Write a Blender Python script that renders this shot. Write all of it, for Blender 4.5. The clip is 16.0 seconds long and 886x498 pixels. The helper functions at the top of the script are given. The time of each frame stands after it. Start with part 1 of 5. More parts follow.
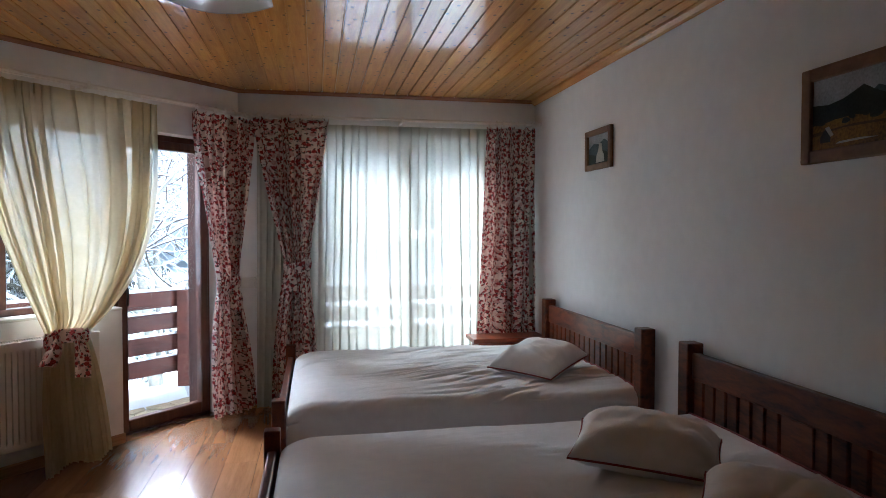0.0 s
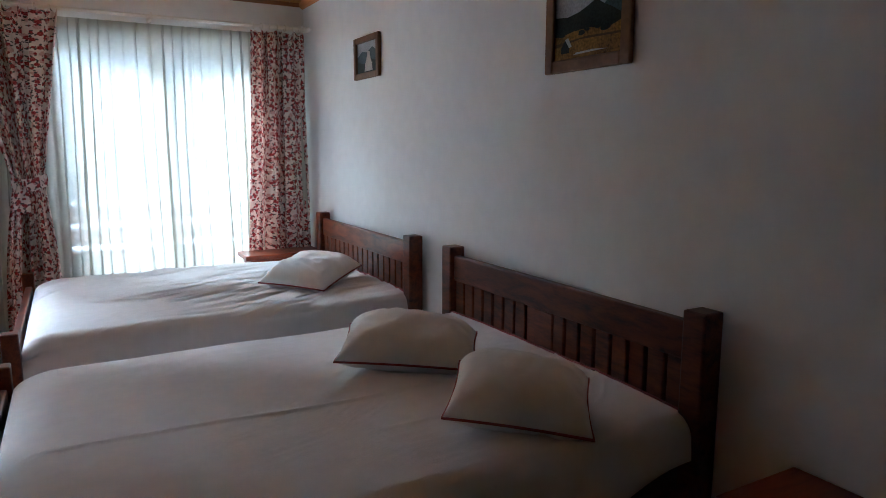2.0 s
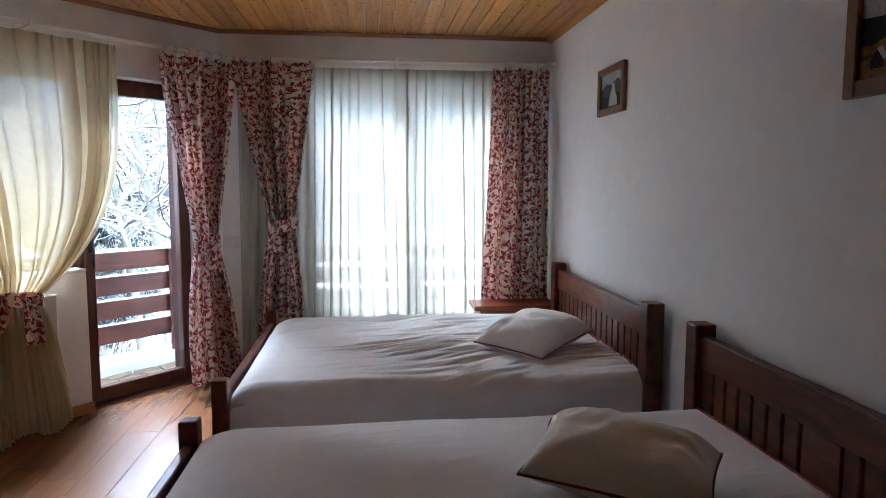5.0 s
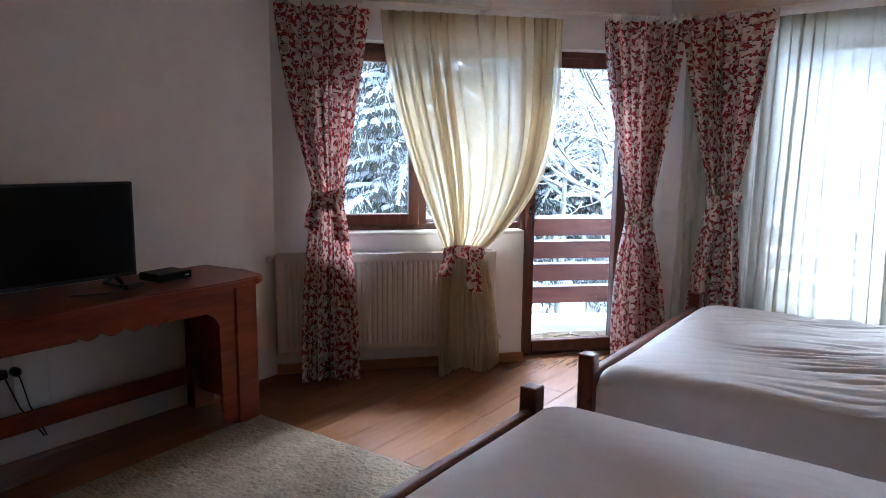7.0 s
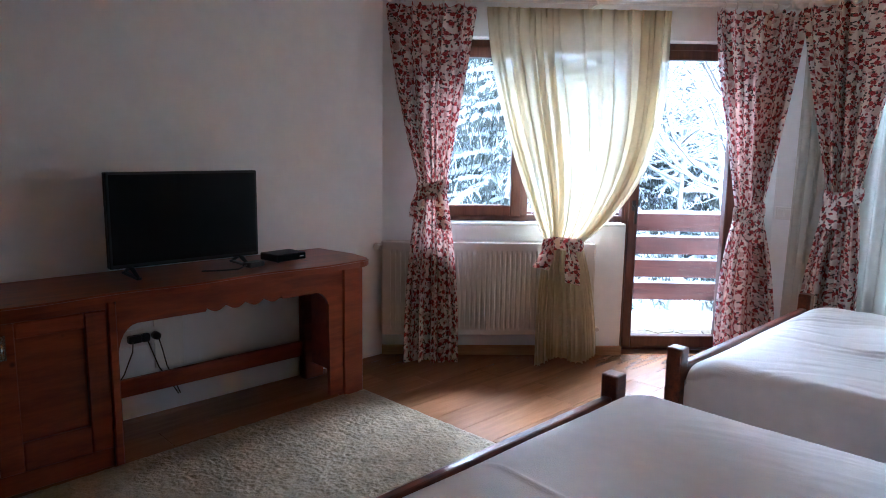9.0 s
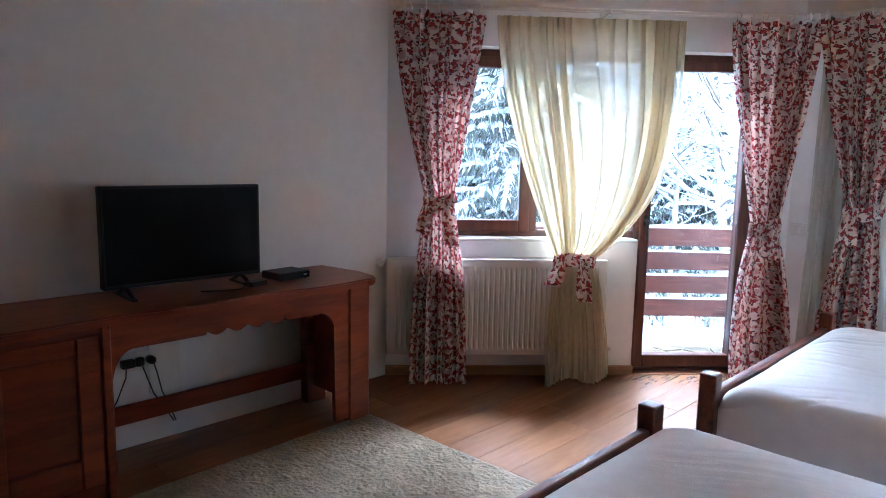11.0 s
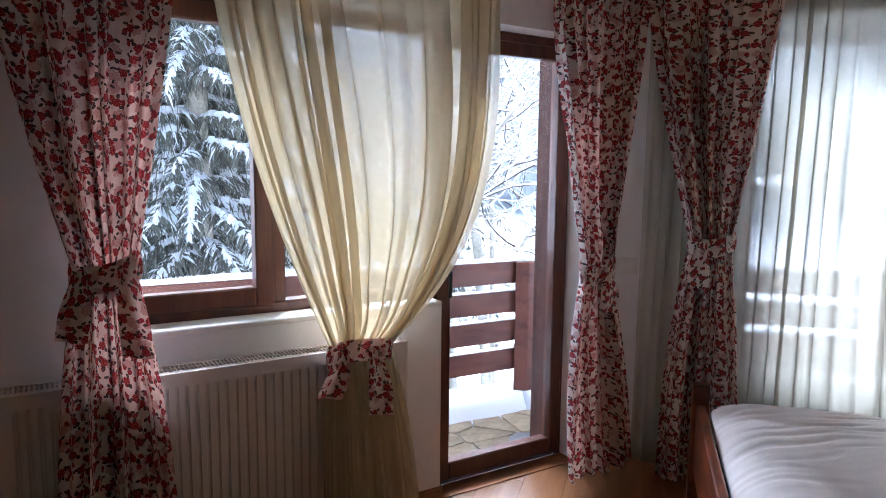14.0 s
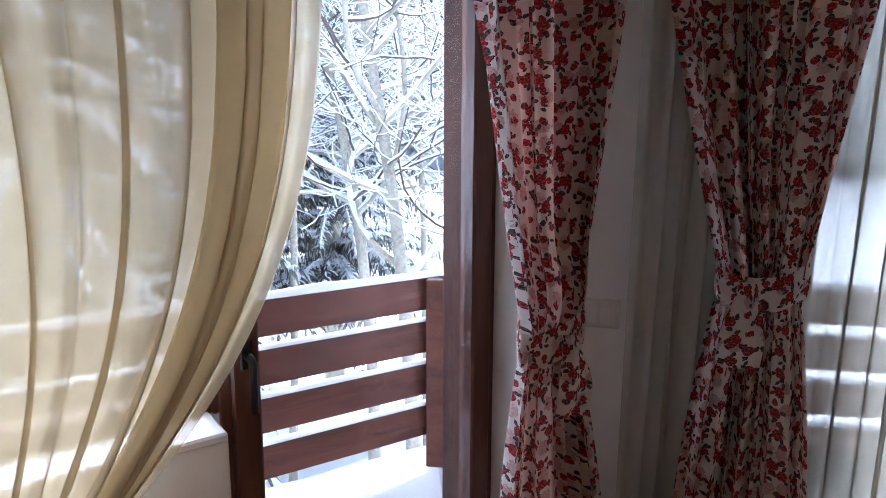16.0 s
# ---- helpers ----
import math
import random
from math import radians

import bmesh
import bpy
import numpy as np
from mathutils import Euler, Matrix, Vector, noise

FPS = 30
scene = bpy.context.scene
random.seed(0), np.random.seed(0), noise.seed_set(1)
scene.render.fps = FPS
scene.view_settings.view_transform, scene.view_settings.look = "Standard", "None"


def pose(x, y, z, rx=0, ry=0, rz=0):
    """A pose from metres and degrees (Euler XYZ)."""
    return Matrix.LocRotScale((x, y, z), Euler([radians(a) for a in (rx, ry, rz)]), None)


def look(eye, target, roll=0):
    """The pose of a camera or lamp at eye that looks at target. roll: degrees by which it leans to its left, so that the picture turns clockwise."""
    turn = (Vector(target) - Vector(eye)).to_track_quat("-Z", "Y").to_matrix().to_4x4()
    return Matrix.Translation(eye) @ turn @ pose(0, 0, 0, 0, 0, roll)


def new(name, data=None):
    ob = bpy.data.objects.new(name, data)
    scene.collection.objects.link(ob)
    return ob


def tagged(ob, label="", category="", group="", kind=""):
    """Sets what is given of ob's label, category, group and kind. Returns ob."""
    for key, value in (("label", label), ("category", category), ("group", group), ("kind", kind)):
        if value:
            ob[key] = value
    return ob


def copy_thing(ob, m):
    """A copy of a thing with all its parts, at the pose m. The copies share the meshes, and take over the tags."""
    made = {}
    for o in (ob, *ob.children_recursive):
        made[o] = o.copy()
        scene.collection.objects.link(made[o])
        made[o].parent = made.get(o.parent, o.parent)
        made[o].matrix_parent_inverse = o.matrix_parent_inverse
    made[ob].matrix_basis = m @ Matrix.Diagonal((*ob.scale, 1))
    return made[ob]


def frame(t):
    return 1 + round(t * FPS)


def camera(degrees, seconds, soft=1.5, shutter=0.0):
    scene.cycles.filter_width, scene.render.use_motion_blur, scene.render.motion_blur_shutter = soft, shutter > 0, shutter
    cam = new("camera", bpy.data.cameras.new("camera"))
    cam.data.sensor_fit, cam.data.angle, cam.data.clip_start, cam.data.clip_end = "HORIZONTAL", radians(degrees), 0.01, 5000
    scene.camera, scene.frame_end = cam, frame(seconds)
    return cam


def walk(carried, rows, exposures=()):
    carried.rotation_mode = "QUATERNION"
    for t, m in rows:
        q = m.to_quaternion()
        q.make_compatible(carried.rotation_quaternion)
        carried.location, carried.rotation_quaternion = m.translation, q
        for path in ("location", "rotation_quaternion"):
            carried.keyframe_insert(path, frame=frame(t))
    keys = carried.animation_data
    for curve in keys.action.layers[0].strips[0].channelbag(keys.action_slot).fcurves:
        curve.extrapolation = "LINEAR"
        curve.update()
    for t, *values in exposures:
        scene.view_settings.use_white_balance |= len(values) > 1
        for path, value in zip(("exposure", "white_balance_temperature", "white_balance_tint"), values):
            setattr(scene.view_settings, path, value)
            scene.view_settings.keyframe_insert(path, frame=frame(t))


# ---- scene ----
cam = camera(67.3, 16.0, 0.9)
PATH = [
    (0, (0.648, 0.07, 1.427), (1.022, 2.034, 1.365), 0.1),
    (0.5, (0.665, 0.069, 1.411), (1.164, 2.001, 1.28), 0.1),
    (1, (0.691, 0.071, 1.392), (1.362, 1.946, 1.206), 0.2),
    (1.5, (0.725, 0.074, 1.379), (1.596, 1.854, 1.109), 0.1),
    (2, (0.737, 0.081, 1.382), (1.702, 1.806, 1.077), 0.1),
    (2.5, (0.746, 0.101, 1.389), (1.724, 1.822, 1.103), 0.1),
    (3, (0.742, 0.11, 1.398), (1.726, 1.838, 1.183), 0.1),
    (5.5, (1.263, 0.6, 1.435), (1.065, 2.579, 1.23), 0.1),
    (6, (1.396, 0.659, 1.423), (0.736, 2.536, 1.213), 0.3),
    (6.5, (1.457, 0.771, 1.402), (0.457, 2.485, 1.152), 0.5),
    (7, (1.549, 0.87, 1.401), (0.385, 2.472, 1.119), 0.6),
    (7.5, (1.63, 0.871, 1.41), (0.368, 2.396, 1.128), 0.8),
    (8, (1.681, 0.834, 1.414), (0.35, 2.305, 1.158), 0.9),
    (8.5, (1.702, 0.815, 1.409), (0.281, 2.197, 1.143), 1.0),
    (9, (1.71, 0.823, 1.4), (0.29, 2.198, 1.094), 0.9),
    (11.5, (1.278, 0.858, 1.422), (-0.084, 2.302, 1.173), 1.2),
    (12, (0.99, 1.034, 1.432), (-0.241, 2.597, 1.232), 1.3),
    (12.5, (0.709, 1.175, 1.405), (-0.344, 2.866, 1.234), 1.1),
    (13, (0.471, 1.383, 1.435), (-0.343, 3.193, 1.187), 0.9),
    (13.5, (0.338, 1.719, 1.455), (-0.342, 3.583, 1.209), 0.7),
    (14, (0.198, 2.071, 1.467), (-0.372, 3.973, 1.228), 0.6),
    (14.5, (0.136, 2.454, 1.471), (-0.336, 4.376, 1.184), 0.2),
    (15, (0.177, 2.843, 1.501), (-0.288, 4.762, 1.184), 0.3),
    (15.5, (0.148, 3.212, 1.465), (-0.307, 5.138, 1.178), 0.2),
    (16, (0.076, 3.625, 1.507), (-0.336, 5.549, 1.151), 0.2),
]
EXPOSURES = [(0.0, 4.16, 5150, 4.7), (1.0, 4.38, 5100, 4.2), (2.0, 4.76, 4800, 2.2), (3.2, 4.91, 4700, 2.2), (5.5, 4.14, 5150, 6.5), (6.0, 3.99, 5050, 6.5),
             (6.4, 3.94, 5000, 7.0), (7.0, 4.59, 4850, 7.5), (7.5, 4.94, 4750, 6.5), (9.0, 5.24, 4520, 4.3), (11.5, 5.24, 4520, 4.3), (12.5, 5.19, 4500, 5.8),
             (13.5, 4.42, 4950, 10.0), (14.5, 3.79, 5300, 12.3), (15.2, 3.64, 5400, 12.8), (16.0, 3.72, 5220, 12.5)]
walk(cam, [(t, look(eye, target, roll)) for t, eye, target, roll in PATH], EXPOSURES)

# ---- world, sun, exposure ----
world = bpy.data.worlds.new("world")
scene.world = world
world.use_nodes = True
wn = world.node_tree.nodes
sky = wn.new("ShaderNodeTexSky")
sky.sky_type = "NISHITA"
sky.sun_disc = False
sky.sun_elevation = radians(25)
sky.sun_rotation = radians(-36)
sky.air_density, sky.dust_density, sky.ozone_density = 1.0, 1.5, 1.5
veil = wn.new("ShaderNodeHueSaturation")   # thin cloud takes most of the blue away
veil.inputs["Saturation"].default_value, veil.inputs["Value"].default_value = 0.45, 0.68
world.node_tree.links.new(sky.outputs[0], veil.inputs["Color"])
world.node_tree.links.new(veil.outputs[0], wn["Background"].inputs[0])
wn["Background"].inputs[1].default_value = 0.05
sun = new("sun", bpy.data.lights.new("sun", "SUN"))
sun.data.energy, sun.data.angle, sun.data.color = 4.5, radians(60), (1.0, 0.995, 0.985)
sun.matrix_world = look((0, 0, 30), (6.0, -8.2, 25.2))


# ---- materials ----
def mat(name, base, rough=0.6, metal=0.0, spec=0.5, var=0.12, scale=6.0, bump=0.0, bscale=60.0, coat=0.0, stretch=(1, 1, 1)):
    m = bpy.data.materials.new(name)
    m.use_nodes = True
    n, l = m.node_tree.nodes, m.node_tree.links
    b = n["Principled BSDF"]
    b.inputs["Roughness"].default_value = rough
    b.inputs["Metallic"].default_value = metal
    b.inputs["Specular IOR Level"].default_value = spec
    b.inputs["Coat Weight"].default_value = coat
    b.inputs["Coat Roughness"].default_value = 0.08
    tc = n.new("ShaderNodeTexCoord")
    mp = n.new("ShaderNodeMapping")
    mp.inputs["Scale"].default_value = stretch
    l.new(tc.outputs["Object"], mp.inputs[0])
    a, c = n.new("ShaderNodeTexNoise"), n.new("ShaderNodeTexNoise")
    a.inputs["Scale"].default_value, c.inputs["Scale"].default_value = scale * 0.35, scale * 4
    a.inputs["Detail"].default_value = c.inputs["Detail"].default_value = 4
    for t in (a, c):
        l.new(mp.outputs[0], t.inputs["Vector"])
    add = n.new("ShaderNodeMath")
    l.new(a.outputs["Fac"], add.inputs[0])
    l.new(c.outputs["Fac"], add.inputs[1])
    r = n.new("ShaderNodeMapRange")
    r.inputs[1].default_value, r.inputs[2].default_value = 0.7, 1.3
    r.inputs[3].default_value, r.inputs[4].default_value = 1 - var, 1 + var
    l.new(add.outputs[0], r.inputs[0])
    mix = n.new("ShaderNodeVectorMath")
    mix.operation = "SCALE"
    mix.inputs[0].default_value = base
    l.new(r.outputs[0], mix.inputs["Scale"])
    l.new(mix.outputs[0], b.inputs["Base Color"])
    if bump:
        t = n.new("ShaderNodeTexNoise")
        t.inputs["Scale"].default_value, t.inputs["Detail"].default_value = bscale, 6
        l.new(mp.outputs[0], t.inputs["Vector"])
        bp = n.new("ShaderNodeBump")
        bp.inputs["Strength"].default_value, bp.inputs["Distance"].default_value = bump, 0.01
        l.new(t.outputs["Fac"], bp.inputs["Height"])
        l.new(bp.outputs[0], b.inputs["Normal"])
    return m


def wood(name, dark, light, rough=0.35, coat=0.3, grain=9.0, stretch=(14, 1, 14), knots=True, piece=0.25, island=False, often=3.6, size=0.06):
    """Wood with its grain along y of the object (see stretch), varied from piece to piece."""
    m = bpy.data.materials.new(name)
    m.use_nodes = True
    n, l = m.node_tree.nodes, m.node_tree.links
    b = n["Principled BSDF"]
    b.inputs["Roughness"].default_value = rough
    b.inputs["Coat Weight"].default_value = coat
    b.inputs["Coat Roughness"].default_value = 0.05 if coat > 0.9 else 0.12
    b.inputs["Coat IOR"].default_value = 1.75 if coat > 0.9 else 1.5
    b.inputs["Specular IOR Level"].default_value = 0.12 if coat > 0.9 else 0.3
    tc = n.new("ShaderNodeTexCoord")
    if island:
        src = n.new("ShaderNodeNewGeometry").outputs["Random Per Island"]
    else:
        src = n.new("ShaderNodeObjectInfo").outputs["Random"]
    off = n.new("ShaderNodeVectorMath")
    off.operation = "SCALE"
    off.inputs[0].default_value = (7.3, 11.1, 5.7)
    l.new(src, off.inputs["Scale"])
    add = n.new("ShaderNodeVectorMath")
    l.new(tc.outputs["Object"], add.inputs[0])
    l.new(off.outputs[0], add.inputs[1])
    mp = n.new("ShaderNodeMapping")
    mp.inputs["Scale"].default_value = stretch
    l.new(add.outputs[0], mp.inputs[0])
    g = n.new("ShaderNodeTexNoise")
    g.inputs["Scale"].default_value, g.inputs["Detail"].default_value, g.inputs["Distortion"].default_value = grain * 0.3, 5, 0.9
    l.new(mp.outputs[0], g.inputs["Vector"])
    f = n.new("ShaderNodeTexNoise")
    f.inputs["Scale"].default_value, f.inputs["Detail"].default_value = grain * 2.2, 3
    l.new(mp.outputs[0], f.inputs["Vector"])
    mx = n.new("ShaderNodeMath")
    mx.operation = "MULTIPLY_ADD"
    mx.inputs[1].default_value = 0.35
    l.new(f.outputs["Fac"], mx.inputs[0])
    l.new(g.outputs["Fac"], mx.inputs[2])
    ramp = n.new("ShaderNodeValToRGB")
    ramp.color_ramp.elements[0].position, ramp.color_ramp.elements[0].color = 0.45, (*dark, 1)
    ramp.color_ramp.elements[1].position, ramp.color_ramp.elements[1].color = 0.85, (*light, 1)
    l.new(mx.outputs[0], ramp.inputs[0])
    col = ramp.outputs[0]
    if knots:
        mk = n.new("ShaderNodeMapping")
        mk.inputs["Scale"].default_value = tuple(1.0 + 0.5 * (s > 1) for s in stretch)
        l.new(add.outputs[0], mk.inputs[0])
        v = n.new("ShaderNodeTexVoronoi")
        v.inputs["Scale"].default_value = often
        if island:
            v.voronoi_dimensions = "2D"
        l.new(mk.outputs[0], v.inputs["Vector"])
        kr = n.new("ShaderNodeMapRange")
        kr.inputs[1].default_value, kr.inputs[2].default_value = size * 0.6, size * 1.35
        kr.inputs[3].default_value, kr.inputs[4].default_value = 0.3, 1.0
        l.new(v.outputs["Distance"], kr.inputs[0])
        k = n.new("ShaderNodeVectorMath")
        k.operation = "SCALE"
        l.new(col, k.inputs[0])
        l.new(kr.outputs[0], k.inputs["Scale"])
        col = k.outputs[0]
    pr = n.new("ShaderNodeMapRange")
    pr.inputs[3].default_value, pr.inputs[4].default_value = 1 - piece, 1 + piece
    l.new(src, pr.inputs[0])
    s = n.new("ShaderNodeVectorMath")
    s.operation = "SCALE"
    l.new(col, s.inputs[0])
    l.new(pr.outputs[0], s.inputs["Scale"])
    l.new(s.outputs[0], b.inputs["Base Color"])
    if coat > 0.9:   # a thick varnish that has run a little
        run = n.new("ShaderNodeTexNoise")
        run.inputs["Scale"].default_value, run.inputs["Detail"].default_value = 7, 2
        l.new(add.outputs[0], run.inputs["Vector"])
        cb = n.new("ShaderNodeBump")
        cb.inputs["Strength"].default_value, cb.inputs["Distance"].default_value = 0.22, 0.012
        l.new(run.outputs["Fac"], cb.inputs["Height"])
        l.new(cb.outputs[0], b.inputs["Coat Normal"])
    bp = n.new("ShaderNodeBump")
    bp.inputs["Strength"].default_value, bp.inputs["Distance"].default_value = 0.06, 0.004
    l.new(mx.outputs[0], bp.inputs["Height"])
    l.new(bp.outputs[0], b.inputs["Normal"])
    return m


def cloth_sheer(name, tone, glow, cover, back, clear):
    m = bpy.data.materials.new(name)
    m.use_nodes = True
    n, l = m.node_tree.nodes, m.node_tree.links
    out = n["Material Output"]
    n.remove(n["Principled BSDF"])
    tr, tl, df = n.new("ShaderNodeBsdfTransparent"), n.new("ShaderNodeBsdfTranslucent"), n.new("ShaderNodeBsdfDiffuse")
    tr.inputs[0].default_value = (clear, 0.99 * clear, 0.96 * clear, 1)
    tl.inputs[0].default_value, df.inputs[0].default_value = (*glow, 1), (*tone, 1)
    tc = n.new("ShaderNodeTexCoord")
    nz = n.new("ShaderNodeTexNoise")
    nz.inputs["Scale"].default_value, nz.inputs["Detail"].default_value = 30, 4
    l.new(tc.outputs["Object"], nz.inputs["Vector"])
    r = n.new("ShaderNodeMapRange")
    r.inputs[3].default_value, r.inputs[4].default_value = cover - 0.06, cover + 0.06
    l.new(nz.outputs["Fac"], r.inputs[0])
    a, c = n.new("ShaderNodeMixShader"), n.new("ShaderNodeMixShader")
    a.inputs[0].default_value = back
    l.new(tl.outputs[0], a.inputs[1])
    l.new(df.outputs[0], a.inputs[2])
    l.new(r.outputs[0], c.inputs[0])
    l.new(tr.outputs[0], c.inputs[1])
    l.new(a.outputs[0], c.inputs[2])
    l.new(c.outputs[0], out.inputs[0])
    return m


def cloth_floral():
    """Cream cotton printed with red roses, buds and dark leaves; the print follows the cloth (its UVs are in metres)."""
    m = bpy.data.materials.new("floral_cotton")
    m.use_nodes = True
    n, l = m.node_tree.nodes, m.node_tree.links
    out = n["Material Output"]
    n.remove(n["Principled BSDF"])
    uv = n.new("ShaderNodeUVMap")
    uv.uv_map = "cloth"
    sized = n.new("ShaderNodeMapping")
    sized.inputs["Scale"].default_value = (1.1, 1.1, 1.1)
    l.new(uv.outputs[0], sized.inputs[0])

    def calc(op, *args):
        o = n.new("ShaderNodeMath")
        o.operation = op
        for i, a in enumerate(args):
            if isinstance(a, (int, float)):
                o.inputs[i].default_value = a
            else:
                l.new(a, o.inputs[i])
        return o.outputs[0]

    def grain(scale, detail):
        o = n.new("ShaderNodeTexNoise")
        o.inputs["Scale"].default_value, o.inputs["Detail"].default_value = scale, detail
        l.new(sized.outputs[0], o.inputs["Vector"])
        return o.outputs["Fac"]

    def ramp(fac, stops):
        o = n.new("ShaderNodeValToRGB")
        e = o.color_ramp.elements
        while len(e) < len(stops):
            e.new(0.5)
        for k, (p, c) in enumerate(stops):
            e[k].position, e[k].color = p, (*c, 1)
        l.new(fac, o.inputs[0])
        return o.outputs[0]

    wob, petal, weave = grain(130, 2), grain(190, 2), grain(350, 2)
    col = ramp(grain(13, 5), ((0.3, (0.68, 0.57, 0.54)), (0.62, (0.84, 0.78, 0.74))))

    def lay(mask, tone):
        nonlocal col
        mx = n.new("ShaderNodeMix")
        mx.data_type = "RGBA"
        l.new(mask, mx.inputs[0])
        l.new(col, mx.inputs[6])
        l.new(tone, mx.inputs[7])
        col = mx.outputs[2]

    def motif(scale, shift):
        """Local axes of a motif scattered over the cloth, turned at random, and two random numbers."""
        mp = n.new("ShaderNodeMapping")
        mp.inputs["Location"].default_value = shift
        l.new(sized.outputs[0], mp.inputs[0])
        v = n.new("ShaderNodeTexVoronoi")
        v.voronoi_dimensions = "2D"
        v.inputs["Scale"].default_value, v.inputs["Randomness"].default_value = scale, 0.72
        l.new(mp.outputs[0], v.inputs["Vector"])
        d = n.new("ShaderNodeVectorMath")
        d.operation = "SUBTRACT"
        l.new(mp.outputs[0], d.inputs[0])
        l.new(v.outputs["Position"], d.inputs[1])
        c = n.new("ShaderNodeSeparateColor")
        l.new(v.outputs["Color"], c.inputs[0])
        t = n.new("ShaderNodeVectorRotate")
        t.rotation_type = "Z_AXIS"
        l.new(d.outputs[0], t.inputs["Vector"])
        l.new(calc("MULTIPLY", c.outputs[0], 6.283), t.inputs["Angle"])
        p = n.new("ShaderNodeSeparateXYZ")
        l.new(t.outputs[0], p.inputs[0])
        return p.outputs[0], p.outputs[1], c.outputs[1], c.outputs[2]

    def blot(x, y, cx, cy, ax, ay, ragged=1.1):
        """One where a ragged oval lies, and how far out in it."""
        u = calc("POWER", calc("ABSOLUTE", calc("DIVIDE", calc("SUBTRACT", x, cx), ax)), 2.0)
        w = calc("POWER", calc("ABSOLUTE", calc("DIVIDE", calc("SUBTRACT", y, cy), ay)), 2.0)
        r = calc("ADD", calc("ADD", u, w), calc("MULTIPLY", calc("SUBTRACT", wob, 0.5), 2.6 * ragged))
        return calc("LESS_THAN", r, 1.0), r

    red = ramp(petal, ((0.36, (0.19, 0.018, 0.026)), (0.54, (0.35, 0.052, 0.062)), (0.72, (0.54, 0.25, 0.23))))
    leaf = ramp(petal, ((0.40, (0.040, 0.034, 0.036)), (0.66, (0.18, 0.15, 0.15))))
    faded = ramp(petal, ((0.38, (0.52, 0.31, 0.30)), (0.62, (0.68, 0.48, 0.45))))
    x, y, r1, r2 = motif(16, (5.3, 4.1, 0))
    lay(calc("MULTIPLY", blot(x, y, 0, 0, 0.021, 0.017)[0], calc("LESS_THAN", r1, 0.92)), faded)
    x, y, r1, r2 = motif(18, (3.1, 1.7, 0))
    for cx, cy, ax, ay in ((-0.009, 0.0, 0.008, 0.004), (0.007, 0.006, 0.0045, 0.008)):
        lay(calc("MULTIPLY", blot(x, y, cx, cy, ax, ay, 0.8)[0], calc("LESS_THAN", r1, 0.75)), leaf)
    x, y, r1, r2 = motif(20, (7.7, 2.3, 0))
    lay(calc("MULTIPLY", blot(x, y, 0.0, 0.012, 0.007, 0.0035, 0.7)[0], calc("LESS_THAN", r1, 0.8)), leaf)
    lay(calc("MULTIPLY", blot(x, y, 0, 0, 0.0085, 0.010, 0.7)[0], calc("LESS_THAN", r1, 0.95)), red)
    x, y, r1, r2 = motif(16, (0, 0, 0))
    for cx, cy, ax, ay in ((0.019, 0.009, 0.009, 0.0055), (-0.018, 0.011, 0.009, 0.005), (0.003, -0.020, 0.005, 0.009)):
        lay(blot(x, y, cx, cy, ax, ay, 0.8)[0], leaf)
    lay(blot(x, y, 0, 0, 0.0150, 0.0135, 0.6)[0], red)
    df, tl, mixs = n.new("ShaderNodeBsdfDiffuse"), n.new("ShaderNodeBsdfTranslucent"), n.new("ShaderNodeMixShader")
    mixs.inputs[0].default_value = 0.21
    l.new(col, df.inputs[0])
    thick = n.new("ShaderNodeVectorMath")
    thick.operation = "MULTIPLY"
    thick.inputs[1].default_value = (0.95, 0.64, 0.55)
    l.new(col, thick.inputs[0])
    l.new(thick.outputs[0], tl.inputs[0])
    bp = n.new("ShaderNodeBump")
    bp.inputs["Strength"].default_value, bp.inputs["Distance"].default_value = 0.25, 0.003
    l.new(weave, bp.inputs["Height"])
    l.new(bp.outputs[0], df.inputs["Normal"])
    l.new(df.outputs[0], mixs.inputs[1])
    l.new(tl.outputs[0], mixs.inputs[2])
    l.new(mixs.outputs[0], out.inputs[0])
    return m


def glass_pane():
    m = bpy.data.materials.new("window_glass")
    m.use_nodes = True
    n, l = m.node_tree.nodes, m.node_tree.links
    out = n["Material Output"]
    n.remove(n["Principled BSDF"])
    tr, gl, fr, mx = n.new("ShaderNodeBsdfTransparent"), n.new("ShaderNodeBsdfGlossy"), n.new("ShaderNodeFresnel"), n.new("ShaderNodeMixShader")
    tr.inputs[0].default_value = (0.97, 0.98, 0.98, 1)
    gl.inputs["Roughness"].default_value = 0.02
    fr.inputs[0].default_value = 1.25
    l.new(fr.outputs[0], mx.inputs[0])
    l.new(tr.outputs[0], mx.inputs[1])
    l.new(gl.outputs[0], mx.inputs[2])
    l.new(mx.outputs[0], out.inputs[0])
    return m


